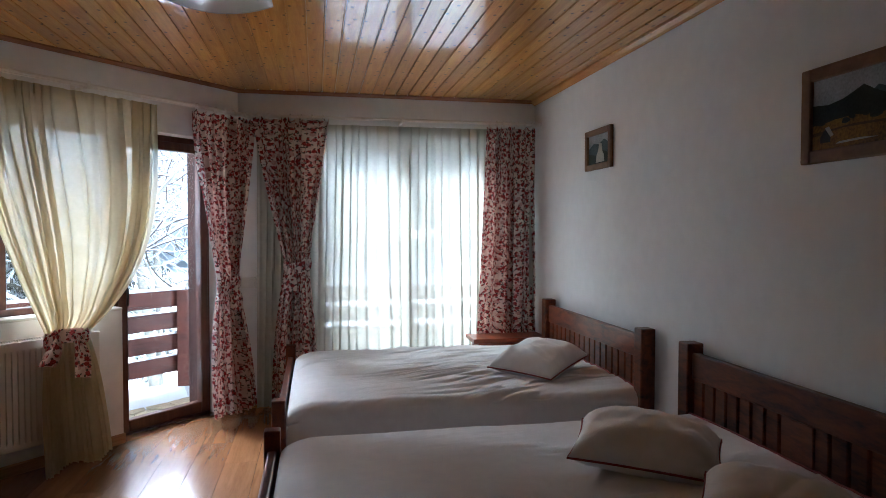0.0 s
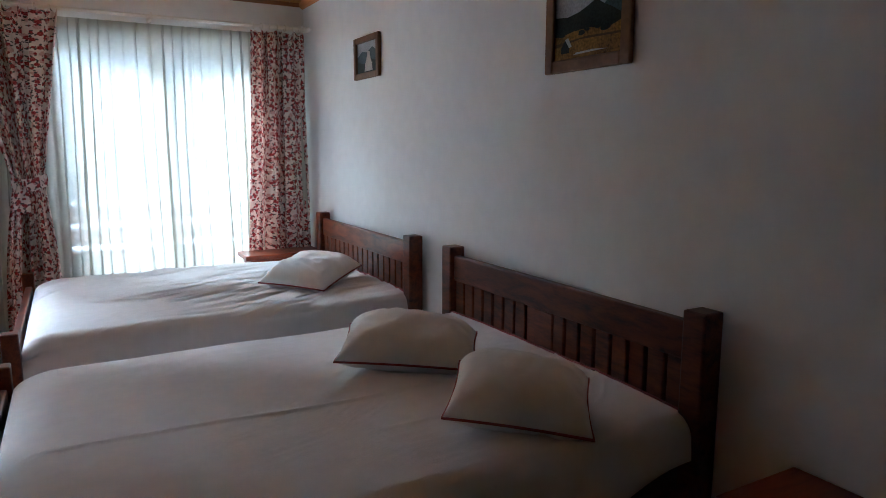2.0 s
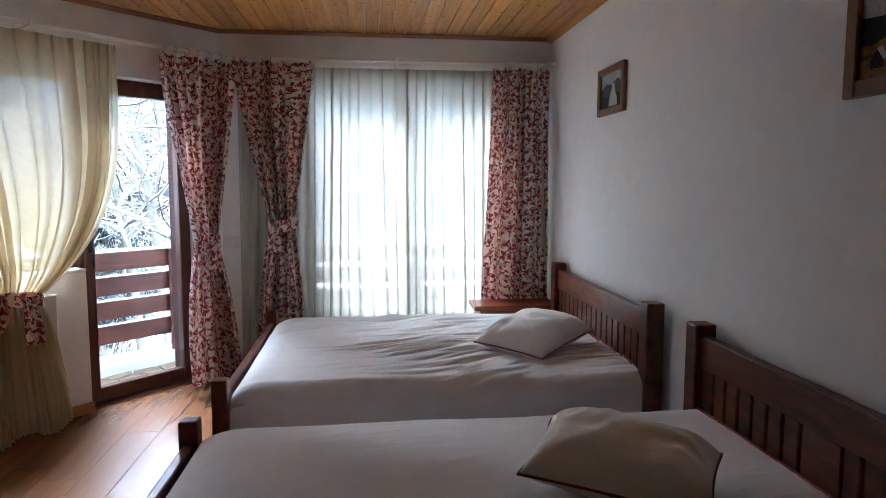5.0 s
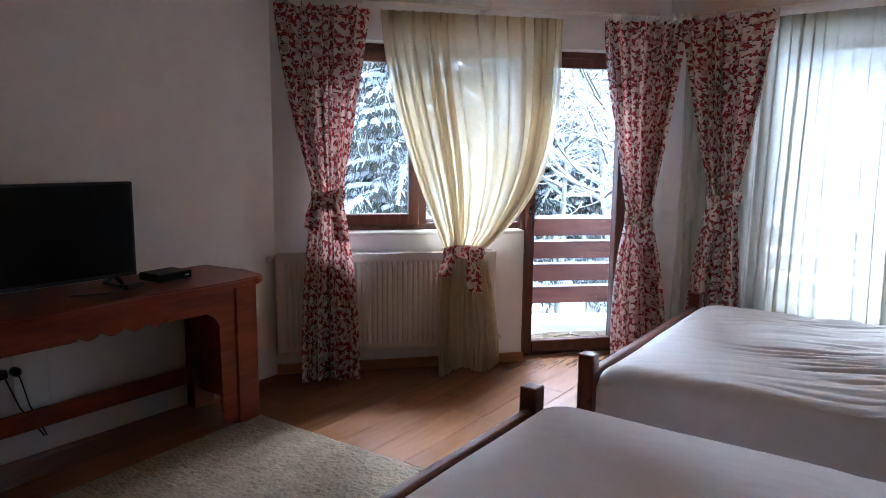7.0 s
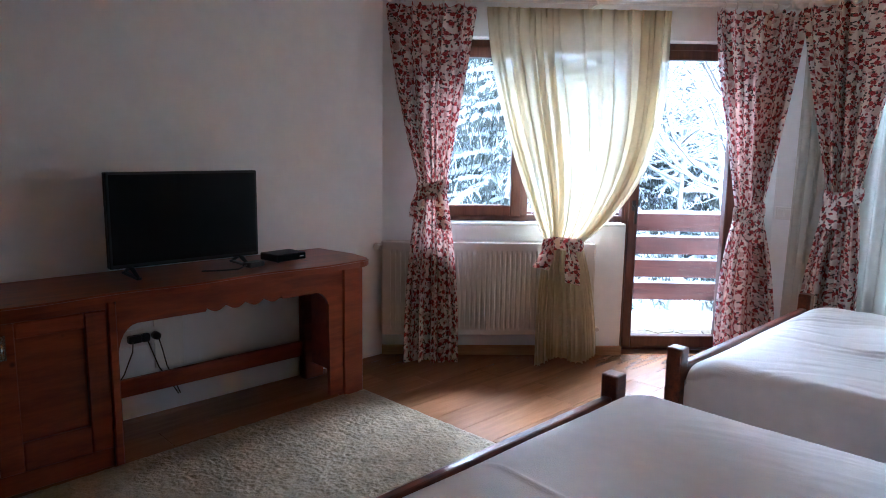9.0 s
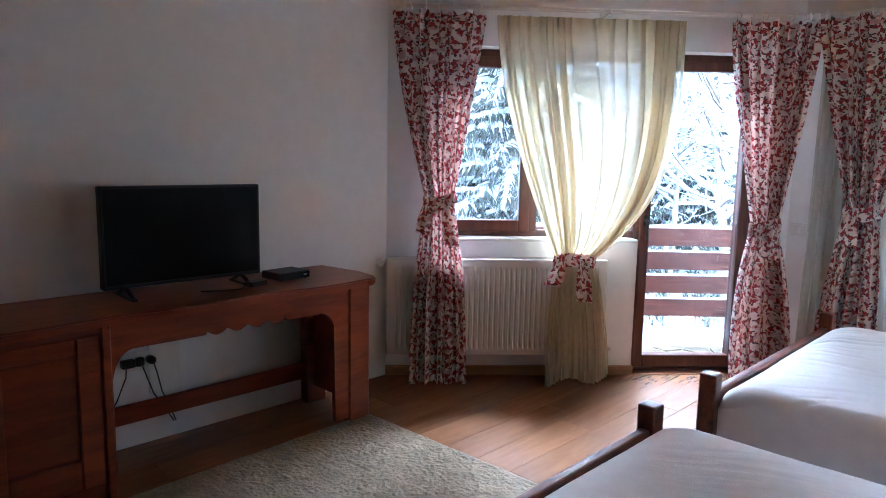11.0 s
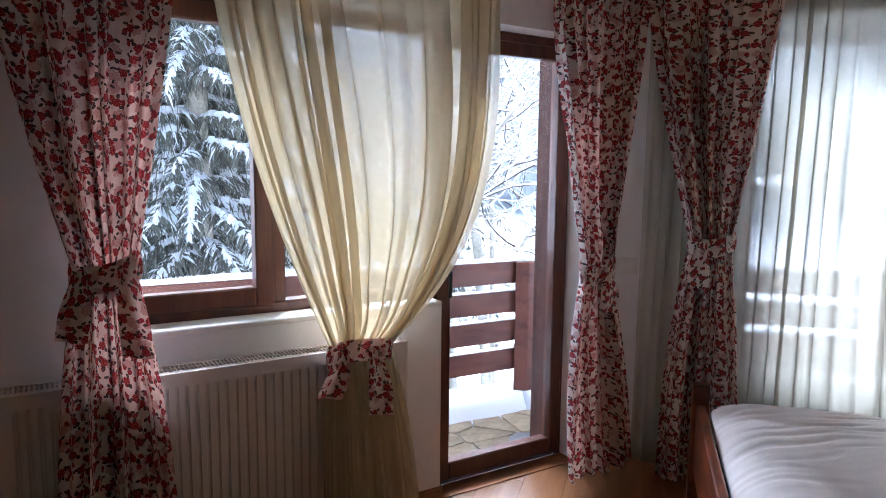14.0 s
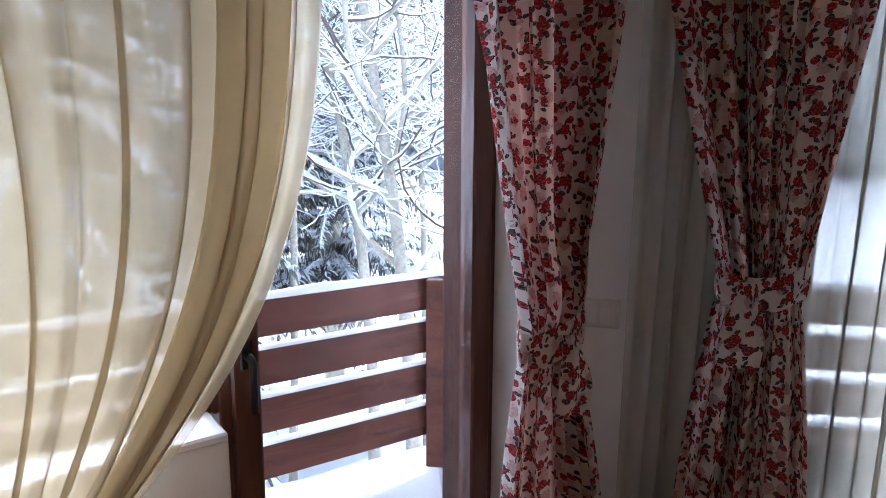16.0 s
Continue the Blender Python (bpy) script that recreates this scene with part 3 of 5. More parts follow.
def drape(top, tie, bot, z, pl, pr, folds, amp, seed, nu=260, nv=90, hem=0.0, over=0.16, edge=0.0, v0=0.0, v1=1.0, back=0.0):
    """A curtain panel. top, tie, bot: left and right edges; z: heights of top, tie and hem; tie may be None. edge: how much more
    cloth lies towards the two edges. v0, v1: the stretch of its height that is built; back: how far it lies behind the cloth."""
    rnd = random.Random(seed)
    ph = [rnd.uniform(0, 6.28) for _ in range(8)]
    zt, zm, zb = z
    bm = B()

    def edges(zz):
        if tie is None:
            f = (zt - zz) / (zt - zb)
            return top[0] + (bot[0] - top[0]) * f, top[1] + (bot[1] - top[1]) * f, 0.0
        if zz >= zm:
            f = (zt - zz) / (zt - zm)
            return top[0] + (tie[0] - top[0]) * f ** pl, top[1] + (tie[1] - top[1]) * f ** pr, smooth(f)
        f = min(1, (zm - zz) / max(0.01, zm - zb))
        q = 1 - (1 - f) ** 2.2
        return tie[0] + (bot[0] - tie[0]) * q, tie[1] + (bot[1] - tie[1]) * q, 1 - smooth(min(1, f * 2.2)) * 0.8

    def fn(u, v):
        v = v0 + (v1 - v0) * v
        zz = zt + (zb - zt) * v
        l, r, sq = edges(zz)
        # folds of uneven width, each wandering a little on its way down
        uu = u + 0.42 / folds * math.sin(9 * u + ph[0] + 0.5 * v) + 0.26 / folds * math.sin(23 * u + ph[1] + 1.2 * v) + 0.10 / folds * math.sin(4.5 * v + ph[6] + 6 * u)
        a = amp * (0.42 + 0.58 * smooth(min(1, v * 4))) * (1 - 0.35 * sq) * (0.72 if tie and zz < zm else 1.0)
        a *= 0.82 + 0.30 * math.sin(6.2832 * folds * 0.23 * u + ph[7])
        wave = math.sin(6.2832 * folds * uu + ph[2] + 0.5 * math.sin(3 * v + ph[3]))
        wave = math.copysign(abs(wave) ** 0.7, wave) + 0.38 * math.sin(6.2832 * folds * 0.47 * uu + ph[4] + 1.3 * v) + 0.14 * math.sin(6.2832 * folds * 2.3 * uu + ph[5])
        reach = 0.42 * (top[1] - top[0]) + 0.58 * (r - l) if tie and zz >= zm and over > 0.25 else r - l
        side = over * reach / folds * math.cos(6.2832 * folds * uu + ph[2] + 0.6) * min(1, u * 20, (1 - u) * 20)
        side *= 0.75 + 0.75 * math.sin(6.2832 * folds * 0.31 * uu + ph[5]) * math.sin(6.2832 * folds * 0.17 * uu + ph[4])
        belly = -0.030 * math.exp(-((zz - zm - 0.10) / 0.10) ** 2) * math.sin(math.pi * u) if tie else 0.0
        lift = (0.0 if edge or tie is None and folds > 20 else 1.0) * (0.010 * math.sin(6.2832 * folds * 1.7 * uu + ph[2]) + 0.006 * math.sin(6.2832 * folds * 3.1 * uu)) if v < 0.006 else 0.0
        if v < 0.05:
            wave += 0.60 * (1 - v / 0.05) * math.sin(6.2832 * folds * 2.6 * uu + ph[1])
        low = hem * (0.55 * math.sin(9 * u + ph[1]) + 0.9 * u) * smooth(max(0, v * 5 - 4))
        flare = -0.075 * ((zm - zz) / (zm - zb)) ** 1.6 if tie and zz < zm else 0.0
        g = u - edge * math.sin(6.2832 * u) / 6.2832 * (1 if zz >= zm or tie is None else 0.4)
        return (l + (r - l) * g + side, -a * wave + belly + flare + back, zz + lift + low)

    run = [0.0]
    for i in range(nu - 1):
        run.append(run[-1] + (Vector(fn((i + 1) / (nu - 1), 0.3)) - Vector(fn(i / (nu - 1), 0.3))).length)
    grid(bm, nu, nv, fn, lambda u, v: (0.92 * run[round(u * (nu - 1))] + seed * 1.37, zt + (zb - zt) * (v0 + (v1 - v0) * v)))
    return bm


def band(x0, x1, z, depth, tall, seed, slant=0.0):
    """A tie-back band round a gathered curtain."""
    cx, hw = (x0 + x1) / 2, (x1 - x0) / 2 + 0.012
    rnd = random.Random(seed)
    ph = rnd.uniform(0, 6)

    def fn(u, v):
        a = 6.2832 * u
        k = 1 + 0.05 * math.sin(5 * a + ph) + 0.05 * math.sin(math.pi * v)
        return (cx + hw * k * math.cos(a), -depth * k * math.sin(a), z - tall * v + slant * math.cos(a) + 0.012 * math.sin(2 * a + ph))

    bm = B()
    grid(bm, 41, 6, fn, lambda u, v: (u * 0.6 + seed, v * tall))
    return bm


def tail(x, y, z, w, length, lean, seed):
    """A loose end of a tie-back hanging down."""
    def fn(u, v):
        ww = w * (0.45 + 0.55 * smooth(min(1, v * 1.6)))
        return (x + (u - 0.5) * ww + lean * v, y - 0.022 * math.sin(math.pi * v) - 0.010 * math.sin(7 * u + seed + 2 * v), z - length * v - 0.02 * u * v)

    bm = B()
    grid(bm, 10, 12, fn, lambda u, v: (u * w + seed, v * length))
    return bm


def rings(parent, xs, y, z):
    pts = [(0, 0.021 * math.cos(a), 0.021 * math.sin(a)) for a in (6.2832 * k / 16 for k in range(16))]
    me = mesh(tube(B(), pts, 0.0045, 6, True), "ring", M_ROD)
    for x in xs:
        o = part("ring", me, M_ROD, parent)
        o.location, o.rotation_euler = (x, y, z), (0, 0, 0.25 * math.sin(37 * x))


ROD_Z = 2.285
F_Y, S_Y = -0.165, -0.105


def curtain(m, name, label, material, top, tie, bot, z, pl, pr, folds, amp, seed, y, tails=(), ringed=True, hem=0.0, bandz=None, over=0.16, edge=0.0, taped=False):
    base = thing(name, m @ Matrix.Translation((0, y, 0)), label, "curtain", "window curtains")
    part("fabric", drape(top, tie, bot, z, pl, pr, folds, amp, seed, hem=hem, over=over, edge=edge), material, base)
    if taped:
        part("header", drape(top, tie, bot, z, pl, pr, folds, amp, seed, nv=8, over=over, edge=edge, v0=0.004, v1=0.036, back=0.005), material, base, "gathered double header of the sheer cloth")
        part("hem", drape(top, tie, bot, z, pl, pr, folds, amp, seed, nv=10, hem=hem, over=over, edge=edge, v0=0.962, v1=0.999, back=0.004), material, base, "doubled hem of the sheer cloth")
    if tie:
        zb = bandz or z[1]
        part("tieback", band(tie[0], tie[1], zb + 0.035, amp * 1.25, 0.085, seed, 0.008), M_FLORAL, base, "floral cotton tie-back band")
        for tx, tw, tl, ln in tails:
            part("tieback_tail", tail(tx, -amp * 1.2 - 0.01, zb + 0.01, tw, tl, ln, seed + tx), M_FLORAL, base, "loose end of a floral tie-back")
    if ringed:
        n = 7
        rings(base, [top[0] + (top[1] - top[0]) * (k + 0.4) / n for k in range(n)], 0.0, ROD_Z - 0.006)
    return base


ZT = 2.245
curtain(W1, "floral_curtain", "cream cotton curtain with red roses, tied back beside the radiator", M_FLORAL, (0.03, 0.585), (0.238, 0.408), (0.15, 0.50), (ZT, 1.15, 0.02), 1.4, 1.05, 6, 0.044, 1, F_Y,
        ((0.25, 0.085, 0.20, -0.03), (0.37, 0.09, 0.27, 0.03)), hem=0.012)
curtain(W1, "floral_curtain", "cream cotton curtain with red roses, tied back beside the balcony door", M_FLORAL, (2.065, 2.635), (2.275, 2.445), (2.165, 2.575), (ZT, 1.02, 0.055), 1.2, 1.15, 6, 0.044, 2, F_Y,
        ((2.365, 0.11, 0.20, 0.01),), hem=0.010)
curtain(W2, "floral_curtain", "cream cotton curtain with red roses, tied back in the corner", M_FLORAL, (0.175, 0.75), (0.410, 0.590), (0.31, 0.655), (ZT + 0.02, 1.14, 0.03), 1.2, 1.0, 6, 0.044, 3, F_Y,
        ((0.46, 0.10, 0.20, -0.01),), hem=0.008)
curtain(W2, "floral_curtain", "cream cotton curtain with red roses hanging straight beside the nightstand", M_FLORAL, (2.01, 2.43), None, (1.905, 2.455), (ZT, 1.0, 0.03), 1, 1, 6, 0.042, 4, F_Y)
curtain(W1, "sheer_curtain", "cream sheer voile curtain gathered low with a floral tie", M_SHEER, (0.645, 1.775), (1.055, 1.29), (1.00, 1.40), (ZT - 0.005, 0.80, 0.015), 1.6, 3.9, 16, 0.028, 5, S_Y - 0.055,
        ((1.08, 0.10, 0.16, -0.06), (1.20, 0.10, 0.26, 0.03)), False, hem=0.045, bandz=0.795, over=0.46, edge=0.30, taped=True)
curtain(W2, "sheer_curtain", "cream sheer voile curtain hanging straight across the wide window", M_SHEER_W, (0.20, 2.44), None, (0.19, 2.44), (ZT - 0.005, 1.0, 0.03), 1, 1, 32, 0.016, 6, S_Y, (), False, over=0.27, taped=True)


def rod(m, x0, x1, label, fixes):
    base = thing("curtain_rod", m @ Matrix.Translation((x0, 0, ROD_Z)), label, "curtain rod", "curtain rods")
    for nm, y in (("front_pole", F_Y), ("rear_pole", S_Y)):
        part(nm, tube(B(), [(0, y, 0), (x1 - x0, y, 0)], 0.0095 if y == F_Y else 0.006, 12), M_ROD, base)
        for xx in (0.0, x1 - x0):
            bm = B()
            bmesh.ops.create_uvsphere(bm, u_segments=12, v_segments=8, radius=0.019, matrix=Matrix.Translation((xx, y, 0)) @ Matrix.Diagonal((1.3, 1, 1, 1)))
            part("finial", bm, M_ROD, base)
    for f in fixes:
        bm = B()
        box(bm, f - 0.01 - x0, f + 0.01 - x0, -0.185, -0.001, -0.024, -0.010, 0.003)
        box(bm, f - 0.014 - x0, f + 0.014 - x0, -0.008, -0.001, -0.05, 0.03, 0.003)
        box(bm, f - 0.008 - x0, f + 0.008 - x0, -0.186, -0.178, -0.020, 0.020, 0.002)
        part("bracket", bm, M_ROD, base)


rod(W1, 0.05, 2.60, "white painted double curtain pole on wall brackets", (0.10, 1.31, 2.52))
rod(W2, 0.16, 2.455, "white painted double curtain pole above the wide window", (0.22, 1.32, 2.42))


# ---- radiator ----
def radiator():
    base = thing("radiator", W1 @ Matrix.Translation((0.0, -0.115, 0.17)), "white enamelled panel radiator with a slotted top grille", "radiator")
    w, h, d = 1.40, 0.615, 0.10
    bm = B()
    nr = 40
    rib = []
    for k in range(nr):
        c = 0.05 + (w - 0.10) * (k + 0.5) / nr
        p = (w - 0.10) / nr
        rib += [(c - p * 0.5, 0.0), (c - p * 0.22, 0.0), (c - p * 0.12, 0.009), (c + p * 0.12, 0.009), (c + p * 0.22, 0.0)]
    rib = [(0.0, 0.012), (0.012, 0.0)] + rib + [(w - 0.012, 0.0), (w, 0.012)]
    rows = [(0.0, 0.0), (0.03, 0.0), (0.055, 1.0), (h - 0.075, 1.0), (h - 0.05, 0.0), (h - 0.004, 0.0), (h, -0.4)]
    vs = [[bm.verts.new((x, (y * f if f >= 0 and x not in (0.0, w) else y) + (0.008 if f < 0 else 0), z)) for x, y in rib] for z, f in rows]
    for j in range(len(rows) - 1):
        for i in range(len(rib) - 1):
            bm.faces.new((vs[j][i], vs[j][i + 1], vs[j + 1][i + 1], vs[j + 1][i]))
    part("front_panel", bm, M_RAD, base)
    part("back_panel", box(B(), 0.01, w - 0.01, d - 0.022, d - 0.010, 0.02, h - 0.03, 0.004), M_RAD, base)
    for x in (0.002, w - 0.014):
        part("side_cover", box(B(), x, x + 0.012, 0.012, d, 0.0, h - 0.004, 0.003), M_RAD, base)
    bm = B()
    box(bm, 0.015, w - 0.015, 0.010, 0.020, h - 0.012, h, 0.001)
    box(bm, 0.015, w - 0.015, d - 0.012, d - 0.002, h - 0.012, h, 0.001)
    box(bm, 0.015, w - 0.015, 0.050, 0.056, h - 0.012, h - 0.001)
    for k in range(100):
        x = 0.02 + (w - 0.045) * k / 99
        box(bm, x, x + 0.005, 0.020, d - 0.012, h - 0.010, h - 0.002)
    part("grille", bm, M_RAD, base)
    # dark block close under the grille, standing in for the shade between its bars
    part("gap_shade_block", box(B(), 0.018, w - 0.018, 0.014, d - 0.024, 0.04, h - 0.018), M_DARKM, base)
    bm = B()
    tube(bm, [(0.0, 0.05, h - 0.03), (-0.03, 0.05, h - 0.03)], 0.012, 10)
    tube(bm, [(-0.03, 0.05, h - 0.03), (-0.03, 0.02, h - 0.03), (-0.03, -0.045, h - 0.03)], [0.016, 0.021, 0.019], 12)
    tube(bm, [(-0.03, 0.05, h - 0.03), (-0.03, 0.10, h - 0.03)], 0.008, 8)
    part("valve", bm, M_RAD, base, "white thermostatic valve head")
    bm = B()
    tube(bm, [(w, 0.05, 0.035), (w + 0.035, 0.05, 0.035)], 0.010, 10)
    tube(bm, [(w + 0.035, 0.05, 0.035), (w + 0.035, 0.113, 0.035)], 0.008, 8)
    tube(bm, [(w + 0.035, 0.05, 0.035), (w + 0.035, 0.015, 0.035)], 0.013, 10)
    part("lockshield", bm, M_RAD, base)
    for x in (0.25, w - 0.25):
        part("wall_bracket", box(B(), x - 0.02, x + 0.02, d - 0.010, d + 0.0145, 0.10, h - 0.10), M_RAD, base)


radiator()


# ---- beds ----
def bed(y0, y1, slats, label, foot, middle=False):
    """A wooden bed with its head at the east wall, between y0 and y1."""
    base = thing("bed", Matrix.Translation((0.43, y0, 0)), label, "bed", "beds")
    L, W, p = 2.02, y1 - y0, 0.085

    def post(name, x, y, h):
        w = p if name == "head_post" else 0.068
        y = y if y < W / 2 else y + p - w
        part(name, box(B(), x, x + w, y, y + w, 0, h, 0.007, 2), M_BED, base)

    post("head_post", L - p, 0, 0.885)
    post("head_post", L - p, W - p, 0.885)
    post("foot_post", 0, foot[0], 0.585)
    post("foot_post", 0, foot[1] - p, 0.585)
    part("head_rail", box(B(), L - 0.062, L - 0.022, p, W - p, 0.715, 0.842, 0.007, 2), M_BED, base)
    part("head_rail", box(B(), L - 0.058, L - 0.026, p, W - p, 0.28, 0.38, 0.005), M_BED, base)
    step = (W - 2 * p) / slats
    me = mesh(box(B(), -0.012, 0.012, -step * 0.42, step * 0.42, 0.378, 0.718, 0.004), "slat", M_BED)
    for k in range(slats):
        o = part("slat", me, M_BED, base)
        o.location = (L - 0.042, p + step * (k + 0.5), 0)
    if middle:
        part("head_stile", box(B(), L - 0.062, L - 0.022, W / 2 - 0.06, W / 2 + 0.06, 0.38, 0.715, 0.005), M_BED, base)
    part("foot_rail", box(B(), 0.016, 0.054, foot[0] + 0.067, foot[1] - 0.067, 0.22, 0.505, 0.008, 2), M_BED, base)
    for y in (0.02, W - 0.05):
        part("side_rail", box(B(), p, L - p, y, y + 0.03, 0.17, 0.33, 0.005), M_BED, base)
    return base


def cover(y0, y1, ztop, seed, name, label, foot, amount=1.0):
    """A bedspread over the mattress, hanging over both long sides and tucked at the foot."""
    x0, x1 = 0.495, 2.375
    drop, r = 0.33, 0.07
    rnd = random.Random(seed)
    ox, oy = rnd.uniform(0, 50), rnd.uniform(0, 50)
    W = y1 - y0
    arc = math.pi / 2 * r
    total = 2 * (drop + arc) + (W - 2 * r)

    def section(s):
        if s < drop:
            return 0.0, ztop - r - (drop - s)
        s -= drop
        if s < arc:
            a = s / r
            return r - r * math.cos(a), ztop - r + r * math.sin(a)
        s -= arc
        if s < W - 2 * r:
            return r + s, ztop
        s -= W - 2 * r
        if s < arc:
            a = s / r
            return W - r + r * math.sin(a), ztop - r + r * math.cos(a)
        return W, ztop - r - (s - arc)

    def wrinkle(px, py, k):
        broad = noise.noise(Vector((px * 1.9 + ox, py * 2.2 + oy, 3.0))) * 0.009
        along, across = px * 0.93 + py * 0.37, py * 0.93 - px * 0.37
        wob = 0.15 * noise.noise(Vector((along * 2.0 + ox, across * 2.0, 1.0)))
        fine = noise.noise(Vector((along * 2.7 + oy, (across + wob) * 24, 5.0)))
        finer = noise.noise(Vector((along * 3.0 - oy, (across + wob) * 34, 8.0)))
        where = 0.14 + 0.86 * smooth(min(1, max(0, 0.5 + 1.4 * noise.noise(Vector((px * 1.3 + ox, py * 1.6 - oy, 11.0))))))
        where *= 0.3 + 0.7 * smooth(min(1, max(0, (px - 0.7) / 0.6)))
        ripple = 0.030 * where * fine if amount > 1 else 0.0
        return (broad + ripple + min(amount, 1.5) * where * (0.0070 * (1 - math.sqrt(fine * fine + 0.001)) ** 5 + 0.0014 * (1 - math.sqrt(finer * finer + 0.002)) ** 4)) * k

    def fn(u, v):
        y, z = section(u * total)
        xs = x0 + (x1 - x0) * v
        flat = 1.0 if 0.02 < y < W - 0.02 else 0.25
        e = min(1.0, v * (x1 - x0) / 0.16)
        crown = 0.012 * math.sin(math.pi * min(1, max(0, y / W))) * smooth(e)
        zz = z + crown - 0.075 * (1 - math.sqrt(max(0, 1 - (1 - e) ** 2))) * (1 if z > ztop - r else 0.4)
        side = (0.012 * noise.noise(Vector((xs * 4 + ox, z * 1.2, 2))) + 0.02 * max(0, ztop - r - z)) * (-1 if y < W / 2 else 1) * (1 - flat)
        yy = y + side + (foot[0] * (1 - y / W) + foot[1] * y / W) * (1 - v)
        if amount < 1 and y < W / 2 and z < ztop - r:
            zz = ztop - r - (ztop - r - zz) * (1 - 0.8 * smooth(min(1, max(0, (v - 0.55) / 0.45))))
        crease = 0.0060 * math.exp(-((y - 0.42 * W - 0.03 * math.sin(3 * xs)) / 0.009) ** 2) * smooth(min(1, e)) * (1 if amount < 1 else 0)
        crease += 0.0055 * math.exp(-((y - 0.20 * W - 0.05 * xs + 0.02 * math.sin(5 * xs)) / 0.008) ** 2) * smooth(min(1, max(0, (v - 0.45) * 5))) * (1 if amount < 1 else 0)
        return (xs, y0 + yy, zz + crease + wrinkle(xs, y, flat))

    bm = B()
    nu, nv = 270, 270
    grid(bm, nu, nv, fn, lambda u, v: (u * total, v * 2))
    base = thing(name, Matrix.Identity(4), label, "bedspread", "bedspreads")
    base.location = ((x0 + x1) / 2, (y0 + y1) / 2, ztop - 0.10)
    o = part("cloth", bm, M_SHEET, base)
    o.location = -base.location
    head = [Vector(fn(k / 79, 1.0)) + Vector((0.002, 0, 0.003)) for k in range(80)]
    o = part("piping", tube(B(), head, 0.0045, 6), M_PIPE, base, "dark red piping along the hem")
    o.location = -base.location
    # mattress block below the cloth
    o = part("mattress", box(B(), x0 + 0.03, x1 + 0.005, y0 + 0.03, y1 - 0.03, 0.26, ztop - 0.055, 0.05, 3), M_TICK, base, "dark brown mattress")
    o.location = -base.location


SEAM = 0.36   # height of a pillow's seam, as a share of its thickness


def pillow(m, w, d, t, label, seed):
    base = thing("pillow", m, label, "pillow", "pillows")
    rnd = random.Random(seed)
    ph = rnd.uniform(0, 20)

    def outline(u, v):
        a, b = 2 * u - 1, 2 * v - 1
        k = 1 - 0.055 * (1 - b * b) * abs(a) ** 3
        q = 1 - 0.055 * (1 - a * a) * abs(b) ** 3
        return a * k * w / 2, b * q * d / 2, a, b

    def skin(sgn):
        def fn(u, v):
            x, y, a, b = outline(u, v)
            f = max(0, (1 - a ** 4) * (1 - b ** 4)) ** 0.55
            c = 0.22 * (1 - a * a) * (1 - b * b) + 0.78 * f
            wr = 0.013 * noise.noise(Vector((x * 9 + ph, y * 9, sgn))) * f + 0.012 * abs(noise.noise(Vector((x * 14 - y * 5 + ph, y * 6, 4 * sgn)))) * f + 0.008 * noise.noise(Vector((x * 4 + y * 16 + ph, y * 3 - x * 5, sgn * 2))) * f
            # creases that run in from the corners
            fan = 0.0035 * max(0.0, math.sin(9 * math.atan2(abs(b) - 0.2, abs(a) - 0.2) + ph)) * smooth(min(1, abs(a * b) * 1.6)) * f
            return (x, y, SEAM * t + (t * (1 - SEAM) if sgn > 0 else -t * SEAM) * c * 0.98 + wr + fan * sgn)
        return fn

    bm = B()
    grid(bm, 40, 40, skin(1), lambda u, v: (u, v))
    grid(bm, 40, 40, skin(-1), lambda u, v: (u, v))
    bmesh.ops.remove_doubles(bm, verts=bm.verts[:], dist=0.0005)
    bmesh.ops.recalc_face_normals(bm, faces=bm.faces[:])
    part("case", bm, M_PILLOW, base)
    path = [(k / 24, 0) for k in range(24)] + [(1, k / 24) for k in range(24)] + [(1 - k / 24, 1) for k in range(24)] + [(0, 1 - k / 24) for k in range(24)]
    edge = [(outline(u, v)[0], outline(u, v)[1], SEAM * t) for u, v in path]
    part("piping", tube(B(), edge, 0.0045, 6, True), M_PIPE, base, "dark red piping round the seam")


bed(3.375, 4.985, 17, "dark-stained wooden double bed with a slatted headboard, by the window", (0.0, 1.63))
bed(1.385, 3.005, 17, "dark-stained wooden double bed with a slatted headboard and a centre stile", (0.0, 1.565), True)
cover(3.40, 4.96, 0.545, 11, "bedspread", "wrinkled pale cotton bedspread with red piping", (0.02, -0.02), 1.5)
cover(1.41, 2.975, 0.55, 12, "bedspread", "smooth pale cotton bedspread with a pressed fold", (0.02, -0.03), 0.6)
pillow(pose(2.00, 3.98, 0.545, 3, -6, 44), 0.54, 0.42, 0.18, "pale cotton pillow with dark red piping on the far bed", 1)
pillow(pose(1.835, 2.31, 0.555, 8, 3, -31), 0.52, 0.345, 0.19, "pale cotton pillow with dark red piping", 2)
pillow(pose(1.90, 1.68, 0.555, 9, 5, -38), 0.43, 0.355, 0.185, "pale cotton pillow with dark red piping, propped", 3)


